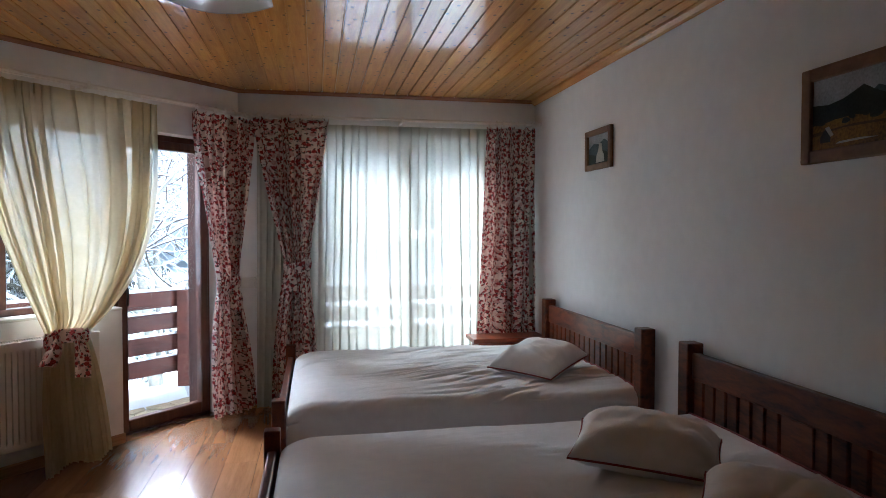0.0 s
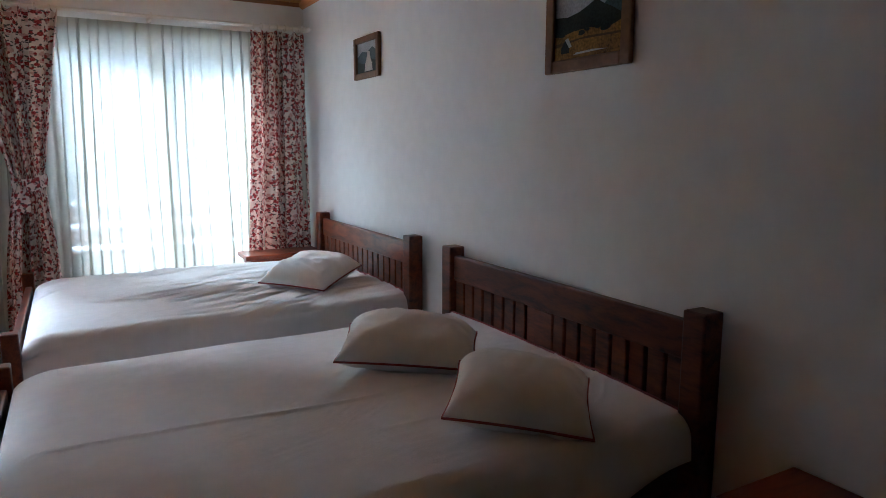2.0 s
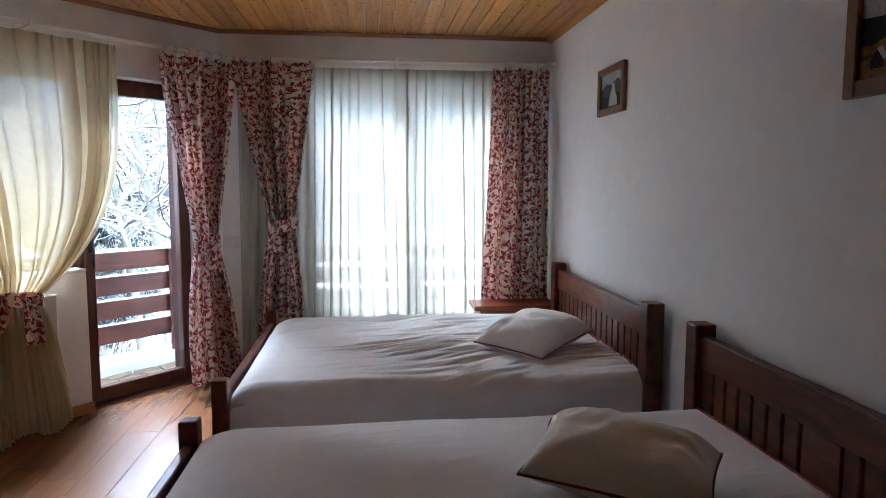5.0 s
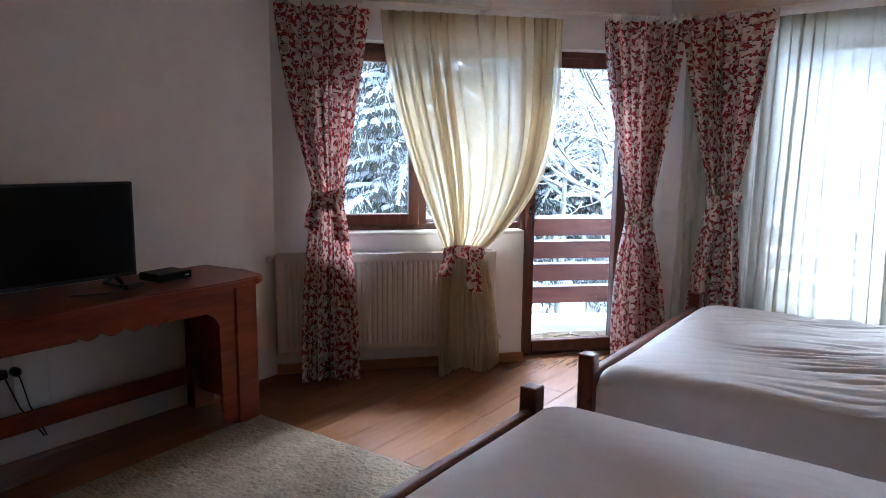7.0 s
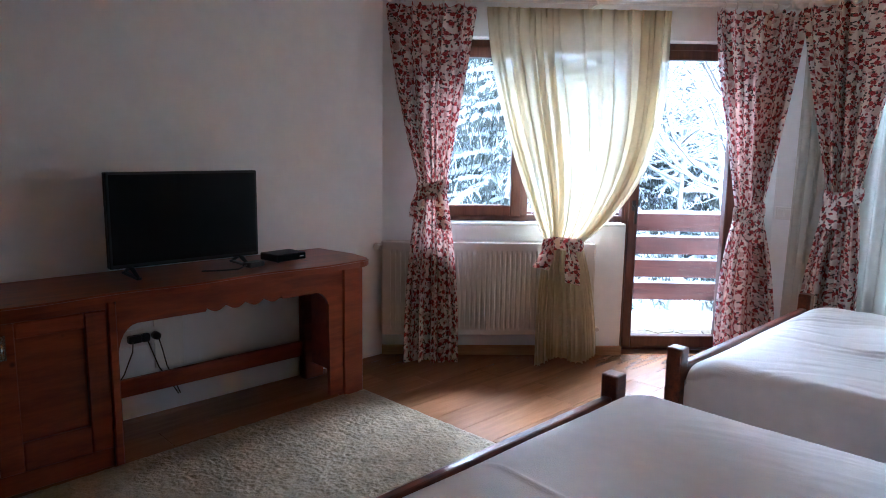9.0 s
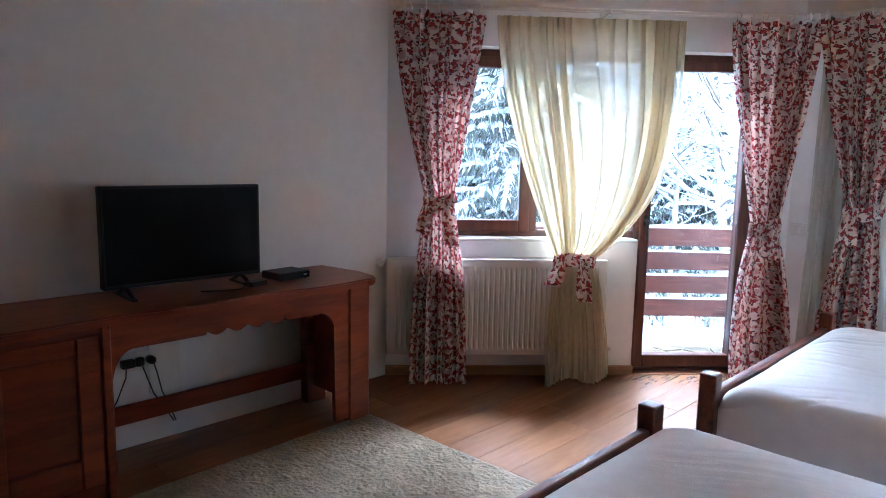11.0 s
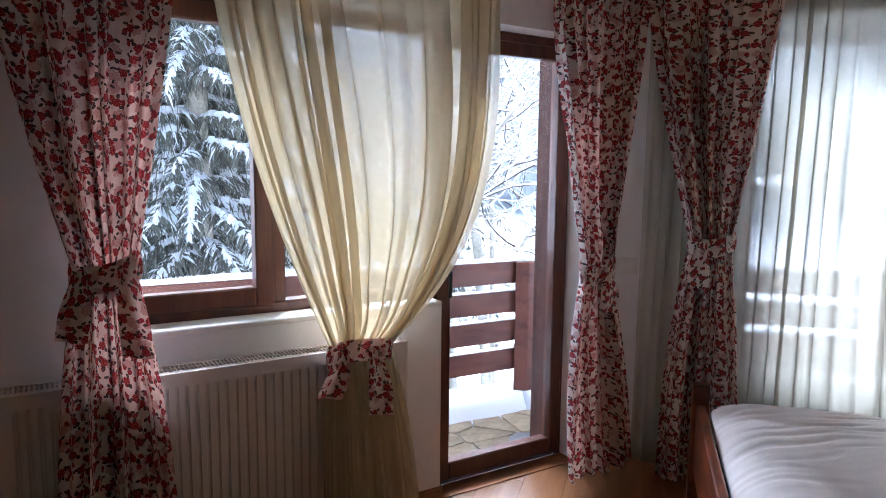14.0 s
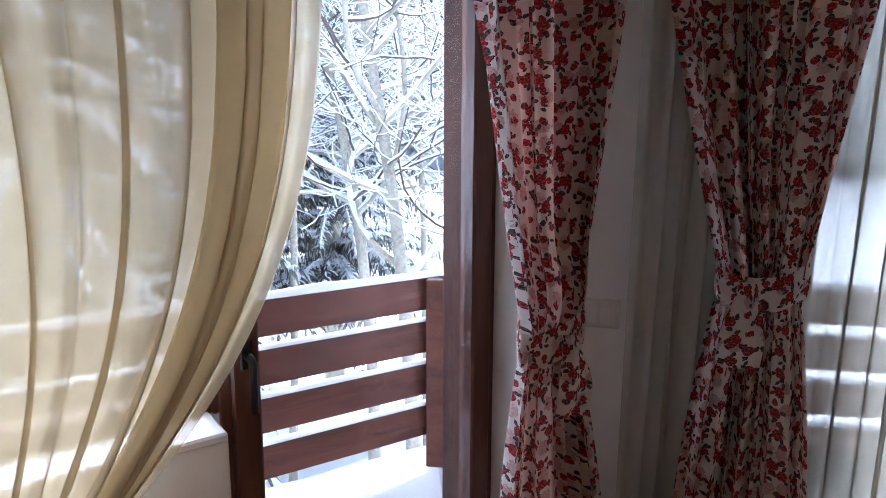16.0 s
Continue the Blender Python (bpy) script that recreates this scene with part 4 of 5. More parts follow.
# ---- nightstand ----
def nightstand(m, w, front, top, label):
    """w: half the width of the top; front: how far the top reaches from the middle; top: its height."""
    base = thing("nightstand", m, label, "nightstand", "nightstands")
    part("tabletop", box(B(), -w - 0.005, w, -front, 0.135, top - 0.035, top, 0.008, 2), M_DESK, base)
    part("body", box(B(), -w + 0.04, w - 0.04, -front + 0.025, 0.12, 0.10, top - 0.035, 0.004), M_DESK, base)
    d = part("drawer", box(B(), -w + 0.06, w - 0.06, -front + 0.010, -front + 0.0245, top - 0.23, top - 0.10, 0.004), M_DESK, base)
    bm = B()
    bmesh.ops.create_uvsphere(bm, u_segments=10, v_segments=8, radius=0.014, matrix=Matrix.Translation((0, -front - 0.001, top - 0.165)))
    part("knob", bm, M_METAL, d)
    for x in (-w + 0.04, w - 0.085):
        for y in (-front + 0.025, 0.075):
            part("leg", box(B(), x, x + 0.045, y, y + 0.045, 0, 0.0995, 0.004), M_DESK, base)


nightstand(Matrix.Translation((2.145, 5.20, 0)), 0.30, 0.155, 0.570, "small red-brown wooden nightstand beside the bed by the window")
nightstand(pose(2.335, 0.885, 0, 0, 0, -90), 0.25, 0.20, 0.49, "low red-brown wooden nightstand against the plain wall")


# ---- pictures ----
def picture(y0, y1, z0, z1, label, small):
    w, h = y1 - y0, z1 - z0
    base = thing("framed_picture", Matrix.Translation((XR - 0.001, (y0 + y1) / 2, z0)) @ Matrix.Rotation(math.radians(90), 4, "Z"), label, "picture", "framed pictures")
    fw = 0.038 if small else 0.048
    bm = B()
    # local: x along the wall, y into the room
    for a, b, c, d in ((-w / 2, -w / 2 + fw, 0, h), (w / 2 - fw, w / 2, 0, h)):
        box(bm, a, b, 0.0, 0.024, c, d, 0.004)
    for c, d in ((0, fw), (h - fw, h)):
        box(bm, -w / 2 + fw, w / 2 - fw, 0.0005, 0.0235, c, d, 0.004)
    part("frame", bm, M_PFRAME, base, "flat brown wooden frame")
    pw, ph = w - 2 * fw + 0.004, h - 2 * fw + 0.004
    part("print", box(B(), -pw / 2, pw / 2, 0.004, 0.009, fw - 0.002, h - fw + 0.002), PRINT["sky"], base, "landscape photograph of hills and fields" if not small else "photograph of a pale rock before hills")

    def layer(name, outline, key, k):
        bm = B()
        pts = [(pw / 2 - u * pw, fw - 0.002 + v * ph) for u, v in outline]
        prism(bm, pts, 0.0092 + 0.0004 * k, 0.0094 + 0.0004 * k, "y")
        part(name, bm, PRINT[key], base)

    if small:
        layer("print_hill", [(0, 0), (1, 0), (1, 0.62), (0.75, 0.80), (0.5, 0.66), (0.25, 0.72), (0, 0.55)], "far", 0)
        layer("print_slope", [(0, 0), (1, 0), (1, 0.30), (0.7, 0.42), (0.35, 0.30), (0, 0.40)], "forest", 1)
        layer("print_rock", [(0.36, 0.05), (0.76, 0.05), (0.74, 0.28), (0.67, 0.42), (0.63, 0.66), (0.53, 0.70), (0.47, 0.45), (0.40, 0.30)], "pale", 2)
        return
    layer("print_far_hill", [(0.5, 0.3), (1, 0.3), (1, 0.73), (0.93, 0.76), (0.85, 0.70), (0.78, 0.74), (0.70, 0.66)], "far", 0)
    layer("print_hill", [(0, 0.3), (1, 0.3), (1, 0.50), (0.85, 0.62), (0.74, 0.69), (0.62, 0.79), (0.50, 0.72), (0.38, 0.66), (0.2, 0.62), (0, 0.65)], "forest", 1)
    layer("print_field", [(0, 0), (1, 0), (1, 0.44), (0.8, 0.36), (0.55, 0.41), (0.3, 0.40), (0.12, 0.36), (0, 0.36)], "field", 2)
    layer("print_stripe", [(0, 0.20), (0.4, 0.27), (1, 0.25), (1, 0.28), (0.5, 0.30), (0, 0.25)], "brown", 3)
    layer("print_stripe", [(0.3, 0.06), (0.8, 0.08), (0.6, 0.10), (0.35, 0.09)], "pale", 3)
    for u, v, r in ((0.42, 0.36, 0.05), (0.50, 0.40, 0.04), (0.66, 0.42, 0.06), (0.76, 0.38, 0.07), (0.80, 0.48, 0.06), (0.12, 0.38, 0.05)):
        layer("print_tree", [(u + r * math.cos(a) * (1 + 0.25 * math.sin(3 * a + u * 20)), v + 0.8 * r * math.sin(a)) for a in (6.2832 * k / 11 for k in range(11))], "forest", 4)
    layer("print_hut", [(0.11, 0.10), (0.24, 0.10), (0.24, 0.20), (0.18, 0.30), (0.11, 0.18)], "forest", 5)
    layer("print_hut_roof", [(0.17, 0.30), (0.22, 0.32), (0.28, 0.19), (0.24, 0.17)], "pale", 6)


PRINT = {k: mat("print_" + k, c, 0.55, spec=0.12, var=v, scale=26) for k, c, v in (("sky", (0.42, 0.43, 0.46), 0.3), ("far", (0.06, 0.085, 0.095), 0.5), ("forest", (0.022, 0.028, 0.024), 0.5),
         ("field", (0.26, 0.13, 0.03), 0.7), ("brown", (0.10, 0.055, 0.02), 0.3), ("pale", (0.55, 0.52, 0.46), 0.2))}


picture(1.835, 2.305, 1.668, 2.018, "large landscape photograph in a flat brown wooden frame", False)
picture(3.970, 4.372, 1.815, 2.080, "small photograph of a building in a brown wooden frame", True)


# ---- desk with cabinet ----
def desk():
    base = thing("desk", Matrix.Translation((XL, 0, 0)), "long red-brown varnished wooden desk with a cabinet and scalloped apron", "desk")
    y0, y1, zt = 0.30, 3.09, 0.775
    # top: gently waved front edge and rounded end
    out = [(0.004, y0), (0.52, y0)]
    for k in range(61):
        y = y0 + (y1 - 0.10 - y0) * k / 60
        out.append((0.535 + 0.014 * math.sin(9.5 * y + 0.6), y))
    for k in range(1, 9):
        a = math.pi / 2 * k / 8
        out.append((0.435 + 0.10 * math.cos(a), y1 - 0.10 + 0.10 * math.sin(a)))
    out += [(0.30, y1 + 0.02), (0.10, y1 - 0.01), (0.004, y1 - 0.02)]
    bm = B()
    prism(bm, out, zt - 0.038, zt)
    bmesh.ops.bevel(bm, geom=[e for e in bm.edges if abs(e.verts[0].co.z - e.verts[1].co.z) < 1e-5], offset=0.008, segments=2, affect="EDGES")
    part("tabletop", bm, M_DESK, base)
    # scalloped apron between cabinet and end frame
    def low(y):
        if y > 2.815:
            return 0.035
        if y > 2.72:
            return 0.625 - 0.115 * (1 - math.sqrt(max(0, 1 - ((y - 2.72) / 0.095) ** 2)))
        if y < 1.82:
            return 0.620 - 0.155 * (1 - math.sqrt(max(0, 1 - ((1.82 - y) / 0.085) ** 2)))
        if 2.13 < y < 2.53:
            return 0.640 - 0.024 * abs(math.sin(math.pi * (y - 2.13) / 0.10))
        return 0.622
    ys = [1.737 + 1.163 * k / 140 for k in range(141)]
    prof = [(y, low(y)) for y in ys] + [(2.90, zt - 0.04), (1.737, zt - 0.04)]
    bm = B()
    prism(bm, prof, 0.455, 0.483, "x")
    part("apron", bm, M_DESK, base)
    # end frame: two posts, rails and a panel
    part("end_post", box(B(), 0.42, 0.495, 2.901, 3.03, 0, zt - 0.04, 0.006), M_DESK, base)
    part("end_post", box(B(), 0.03, 0.10, 2.901, 3.03, 0, zt - 0.04, 0.006), M_DESK, base)
    part("end_panel", box(B(), 0.10, 0.42, 2.945, 2.975, 0.10, zt - 0.04, 0.003), M_DESK, base)
    part("stretcher", box(B(), 0.05, 0.075, 1.737, 2.90, 0.145, 0.235, 0.004), M_DESK, base)
    # cabinet
    part("cabinet_body", box(B(), 0.02, 0.455, y0 + 0.03, 1.735, 0.05, zt - 0.04, 0.004), M_DESK, base)
    part("cabinet_post", box(B(), 0.456, 0.495, 1.70, 1.7365, 0.0, zt - 0.04, 0.006), M_DESK, base)
    part("cabinet_post", box(B(), 0.456, 0.495, y0 + 0.03, y0 + 0.10, 0.0, zt - 0.04, 0.006), M_DESK, base)
    part("plinth", box(B(), 0.40, 0.47, y0 + 0.10, 1.70, 0.0, 0.085, 0.004), M_DESK, base)
    part("cabinet_rail", box(B(), 0.456, 0.49, y0 + 0.10, 1.70, 0.702, zt - 0.04, 0.004), M_DESK, base)
    for a, b, knob in ((1.28, 1.698, 1.315), (0.44, 1.274, 1.22)):
        d = part("cabinet_door", box(B(), 0.456, 0.466, a + 0.086, b - 0.086, 0.211, 0.634), M_DESK, base)
        part("stile", box(B(), 0.456, 0.486, a, a + 0.085, 0.09, 0.70, 0.005), M_DESK, d)
        part("stile", box(B(), 0.456, 0.486, b - 0.085, b, 0.09, 0.70, 0.005), M_DESK, d)
        part("rail", box(B(), 0.457, 0.485, a + 0.085, b - 0.085, 0.09, 0.21, 0.005), M_DESK, d)
        part("rail", box(B(), 0.457, 0.485, a + 0.085, b - 0.085, 0.635, 0.70, 0.005), M_DESK, d)
        bm = B()
        box(bm, 0.486, 0.492, knob - 0.018, knob + 0.018, 0.56, 0.66, 0.002)
        tube(bm, [(0.492, knob, 0.63), (0.515, knob, 0.63), (0.518, knob, 0.58), (0.500, knob, 0.575)], 0.005, 8)
        part("handle", bm, M_METAL, d, "worn silver drop handle")


desk()


# ---- television, set-top box, socket ----
def television():
    base = thing("television", pose(XL + 0.235, 2.165, 0.776, 0, 0, -1.0), "flat black television on two feet on the desk", "television")
    part("cabinet", box(B(), -0.035, 0.012, -0.365, 0.365, 0.045, 0.485, 0.006, 2), M_BLACK, base)
    part("screen", box(B(), 0.0125, 0.0145, -0.352, 0.352, 0.064, 0.473), M_SCREEN, base, "switched-off dark screen")
    part("back_shell", box(B(), -0.085, -0.035, -0.26, 0.26, 0.08, 0.32, 0.02, 2), M_BLACK, base)
    for y in (-0.27, 0.27):
        bm = B()
        tube(bm, [(-0.10, y, 0.008), (-0.01, y, 0.050), (0.09, y, 0.008)], [0.007, 0.012, 0.007], 8)
        box(bm, -0.11, 0.10, y - 0.012, y + 0.012, 0.0, 0.012, 0.003)
        part("foot", bm, M_BLACK, base)


television()
box_m = pose(XL + 0.245, 2.68, 0.776, 0, 0, 6)
stb = thing("set_top_box", box_m, "small black set-top box on the desk", "set-top box")
part("case", box(B(), -0.075, 0.075, -0.095, 0.095, 0.004, 0.042, 0.004), M_BLACK, stb)
part("front_panel", box(B(), 0.0752, 0.078, -0.090, 0.090, 0.008, 0.038), M_SCREEN, stb)
part("indicator", box(B(), 0.0782, 0.079, 0.05, 0.075, 0.02, 0.026), M_METAL, stb, "silver button")
for x in (-0.06, 0.05):
    for y in (-0.08, 0.07):
        part("rubber_foot", box(B(), x, x + 0.012, y, y + 0.012, 0, 0.0038), M_BLACK, stb)
cab = thing("power_adapter", pose(XL + 0.33, 2.46, 0.776, 0, 0, 15), "small black adapter with a loose cable on the desk", "adapter")
part("case", box(B(), -0.03, 0.03, -0.05, 0.05, 0, 0.025, 0.005), M_BLACK, cab)
part("cable", tube(B(), [(0, -0.05, 0.012), (0.02, -0.12, 0.006), (-0.02, -0.2, 0.006), (-0.08, -0.26, 0.006)], 0.004, 6), M_CABLE, cab)
sock = thing("wall_socket", Matrix.Translation((XL + 0.001, 2.01, 0.42)), "white multi-gang wall socket with black plugs", "socket")
part("plate", box(B(), 0, 0.012, -0.13, 0.13, -0.045, 0.045, 0.004), M_WHITE, sock)
part("plug", box(B(), 0.0125, 0.055, -0.085, -0.022, -0.018, 0.020, 0.008, 2), M_BLACK, sock, "black mains adapter")
part("plug", box(B(), 0.0125, 0.048, -0.020, 0.022, -0.022, 0.022, 0.012, 2), M_BLACK, sock)
bm = B()
tube(bm, [(0.012, 0.055, 0.0), (0.045, 0.055, 0.0), (0.06, 0.055, -0.006)], [0.021, 0.020, 0.010], 10)
part("plug", bm, M_BLACK, sock)
for y, dy in ((-0.07, -0.10), (0.0, 0.10), (0.055, 0.07)):
    pts = [(0.058, y, -0.005), (0.075, y + dy * 0.1, -0.05), (0.06, y + dy * 0.5, -0.16), (0.05, y + dy, -0.24), (0.04, y + dy * 1.5, -0.33)]
    part("cable", tube(B(), pts, 0.0035, 6), M_CABLE, sock)

trunk = thing("cable_trunking", Matrix.Translation((XL + 0.001, 2.135, 0.24)), "flat white plastic cable trunking on the wall under the desk", "cable trunking")
part("cover", box(B(), 0, 0.014, -0.075, 0.075, 0.0, 0.49, 0.003), M_WHITE, trunk)

sw = thing("light_switch", W2 @ Matrix.Translation((0.125, -0.0005, 0.995)), "white double light switch", "switch")
part("plate", box(B(), -0.058, 0.058, -0.010, 0, -0.042, 0.042, 0.004), M_WHITE, sw)
for x in (-0.023, 0.023):
    part("rocker", box(B(), x - 0.020, x + 0.020, -0.014, -0.0102, -0.028, 0.028, 0.002), M_WHITE, sw)


# ---- ceiling lamp ----
def ceiling_lamp():
    base = thing("ceiling_light", Matrix.Translation((0.235, 2.98, H)), "square bowed frosted glass ceiling light", "ceiling light")
    part("mount", box(B(), -0.10, 0.10, -0.10, 0.10, -0.035, -0.002, 0.005), M_WHITE, base)
    def fn(u, v, dz=0.0):
        a, b = 2 * u - 1, 2 * v - 1
        return (a * 0.225, b * 0.225, -0.128 + 0.045 * (a * a) + 0.010 * b * b + dz)
    bm = B()
    grid(bm, 20, 20, fn, lambda u, v: (u, v))
    part("shade", bm, M_GLASSY, base, "bowed frosted glass shade").modifiers.new("solid", "SOLIDIFY").thickness = 0.007
    for a in (-1, 1):
        part("clip", tube(B(), [(a * 0.12, 0, -0.112), (a * 0.08, 0, -0.03)], 0.006, 8), M_METAL, base)


ceiling_lamp()


# ---- rug ----
def rug():
    base = thing("rug", pose(-0.42, 1.86, 0.002, 0, 0, 2.0), "beige short-pile rug on the laminate floor", "rug")
    def fn(u, v):
        x, y = (u - 0.5) * 1.56, (v - 0.5) * 2.44
        e = min(1, min(u, 1 - u) * 1.56 / 0.02, min(v, 1 - v) * 2.44 / 0.02)
        return (x, y, 0.003 + 0.015 * math.sqrt(max(0, e)) + 0.006 * noise.noise(Vector((x * 60, y * 60, 0))) * e + 0.004 * noise.noise(Vector((x * 22, y * 22, 4))) * e)
    bm = B()
    grid(bm, 230, 330, fn, lambda u, v: (u, v))
    part("carpet", bm, M_RUG, base)
    part("backing", box(B(), -0.775, 0.775, -1.215, 1.215, 0.0, 0.0025), M_RUG, base)


rug()


# ---- outside: balcony ----
RC = Vector((-0.54, 6.44, 0))                    # corner of the railing
DL = Vector((-math.cos(radians(45)), -math.sin(radians(45)), 0))
RL = RC + DL * 3.4
RR = Vector((3.6, 6.66, 0))
slab = [(-2.05, 3.78), (-0.20, YN + TH), (XR + 1.2, YN + TH), (XR + 1.2, 6.80), (RC.x - 0.02, RC.y + 0.14), (RL.x - 0.10, RL.y + 0.12)]
solid("balcony_slab", prism(B(), slab[::-1], -0.25, -0.045), M_MORTAR, None, "grey mortar balcony floor slab", "balcony", "structure")


def board_run(a, b, name, label):
    d = b - a
    m = Matrix.Translation((a.x, a.y, 0)) @ Matrix.Rotation(math.atan2(d.y, d.x), 4, "Z")
    base = tagged(new(name), label, "railing", "balcony railings")
    base.matrix_world = m
    L = d.length
    for k, zt in enumerate((0.870, 0.675, 0.480, 0.285)):
        part("board", box(B(), 0.03, L, -0.018, 0.018, zt - 0.145, zt, 0.004), M_RAIL, base)
        bm = B()
        ph = random.Random(k).uniform(0, 9)
        def fn(u, v, zt=zt, ph=ph, k=k):
            x = 0.03 + (L - 0.03) * u
            h = (0.028 if k == 0 else 0.013) * (1 + 0.4 * noise.noise(Vector((x * 3, ph, 0))))
            return (x, -0.024 + 0.048 * v, zt + 0.001 + h * math.sin(math.pi * v) ** 0.5)
        grid(bm, 90, 7, fn)
        part("snow_cap", bm, M_SNOW, base, "snow lying on the board")
    n = max(2, int(L / 1.6))
    for k in range(n + 1):
        x = L * k / n
        part("rail_post", box(B(), x - 0.045, x + 0.045, -0.11, -0.0182, -0.04, 0.87, 0.006), M_RAIL, base)


board_run(RL, RC, "balcony_railing", "brown wooden balcony railing of four snow-topped boards")
board_run(RC, RR, "balcony_railing", "brown wooden balcony railing in front of the wide window")
pm = W1 @ Matrix.Translation((2.485, TH + 0.085, -0.045))
post_ob = solid("balcony_post", box(B(), -0.065, 0.065, -0.065, 0.065, 0, 2.75, 0.008, 2), M_POST, pm, "tall reddish-brown wooden balcony post", "post")

# snow bank on the outer half of the balcony
def snow_fn(u, v):
    p = RL.lerp(RC, u / 0.55) if u < 0.55 else RC.lerp(RR, (u - 0.55) / 0.45)
    inner = Vector((0.34, -0.32, 0)) if u < 0.55 else Vector((0.1 * (1 - (u - 0.55) / 0.45), -0.50, 0))
    k = 0.80 + 0.16 * noise.noise(Vector((u * 14, 0, 3)))
    out = Vector((-0.09, 0.10, 0))
    q = p + out + (inner - out) * v * k
    h = 0.055 * (1 - v ** 3) + 0.015 * noise.noise(Vector((q.x * 4, q.y * 4, 1))) * (1 - v)
    return (q.x, q.y, -0.047 + max(0.0, h))
bm = B()
grid(bm, 120, 24, snow_fn)
solid("balcony_snow", bm, M_SNOW, None, "fresh snow lying on the balcony floor", "snow", "stuff")

# ---- outside: snowy ground, trees ----
def ground_h(x, y):
    d = math.hypot(x + 2, y - 6)
    return -3.2 + 0.10 * max(0, d - 8) + 0.004 * max(0, d - 25) ** 1.35 + 0.5 * noise.noise(Vector((x * 0.06, y * 0.06, 5)))


def ground():
    bm = B()
    rad = [0, 3, 6, 9, 12, 16, 21, 28, 36, 48, 64, 90, 130, 200, 320, 600, 1200, 2500]
    seg = 72
    rows = []
    for r in rad:
        row = []
        for k in range(seg):
            a = 6.2832 * k / seg
            x, y = r * math.cos(a) - 1, r * math.sin(a) + 5
            z = ground_h(x, y) if r < 140 else ground_h(x * 140 / r, y * 140 / r) + 0.02 * (r - 140)
            row.append(bm.verts.new((x, y, min(z, 70))))
        rows.append(row)
    bmesh.ops.remove_doubles(bm, verts=rows[0], dist=0.001)
    bm.verts.ensure_lookup_table()
    c = bm.verts[0]
    for k in range(seg):
        bm.faces.new((c, rows[1][k], rows[1][(k + 1) % seg]))
        for i in range(1, len(rad) - 1):
            f = bm.faces.new((rows[i][k], rows[i + 1][k], rows[i + 1][(k + 1) % seg], rows[i][(k + 1) % seg]))
            f.smooth = True
    bmesh.ops.recalc_face_normals(bm, faces=bm.faces[:])
    solid("ground", bm, M_SNOW, None, "snow-covered hillside", "ground", "structure")


ground()


def raw(name, verts, faces, material, smooth_faces=False):
    me = bpy.data.meshes.new(name)
    me.from_pydata(verts, [], faces)
    me.materials.append(material)
    if smooth_faces:
        me.polygons.foreach_set("use_smooth", [True] * len(me.polygons))
    me.update()
    return me


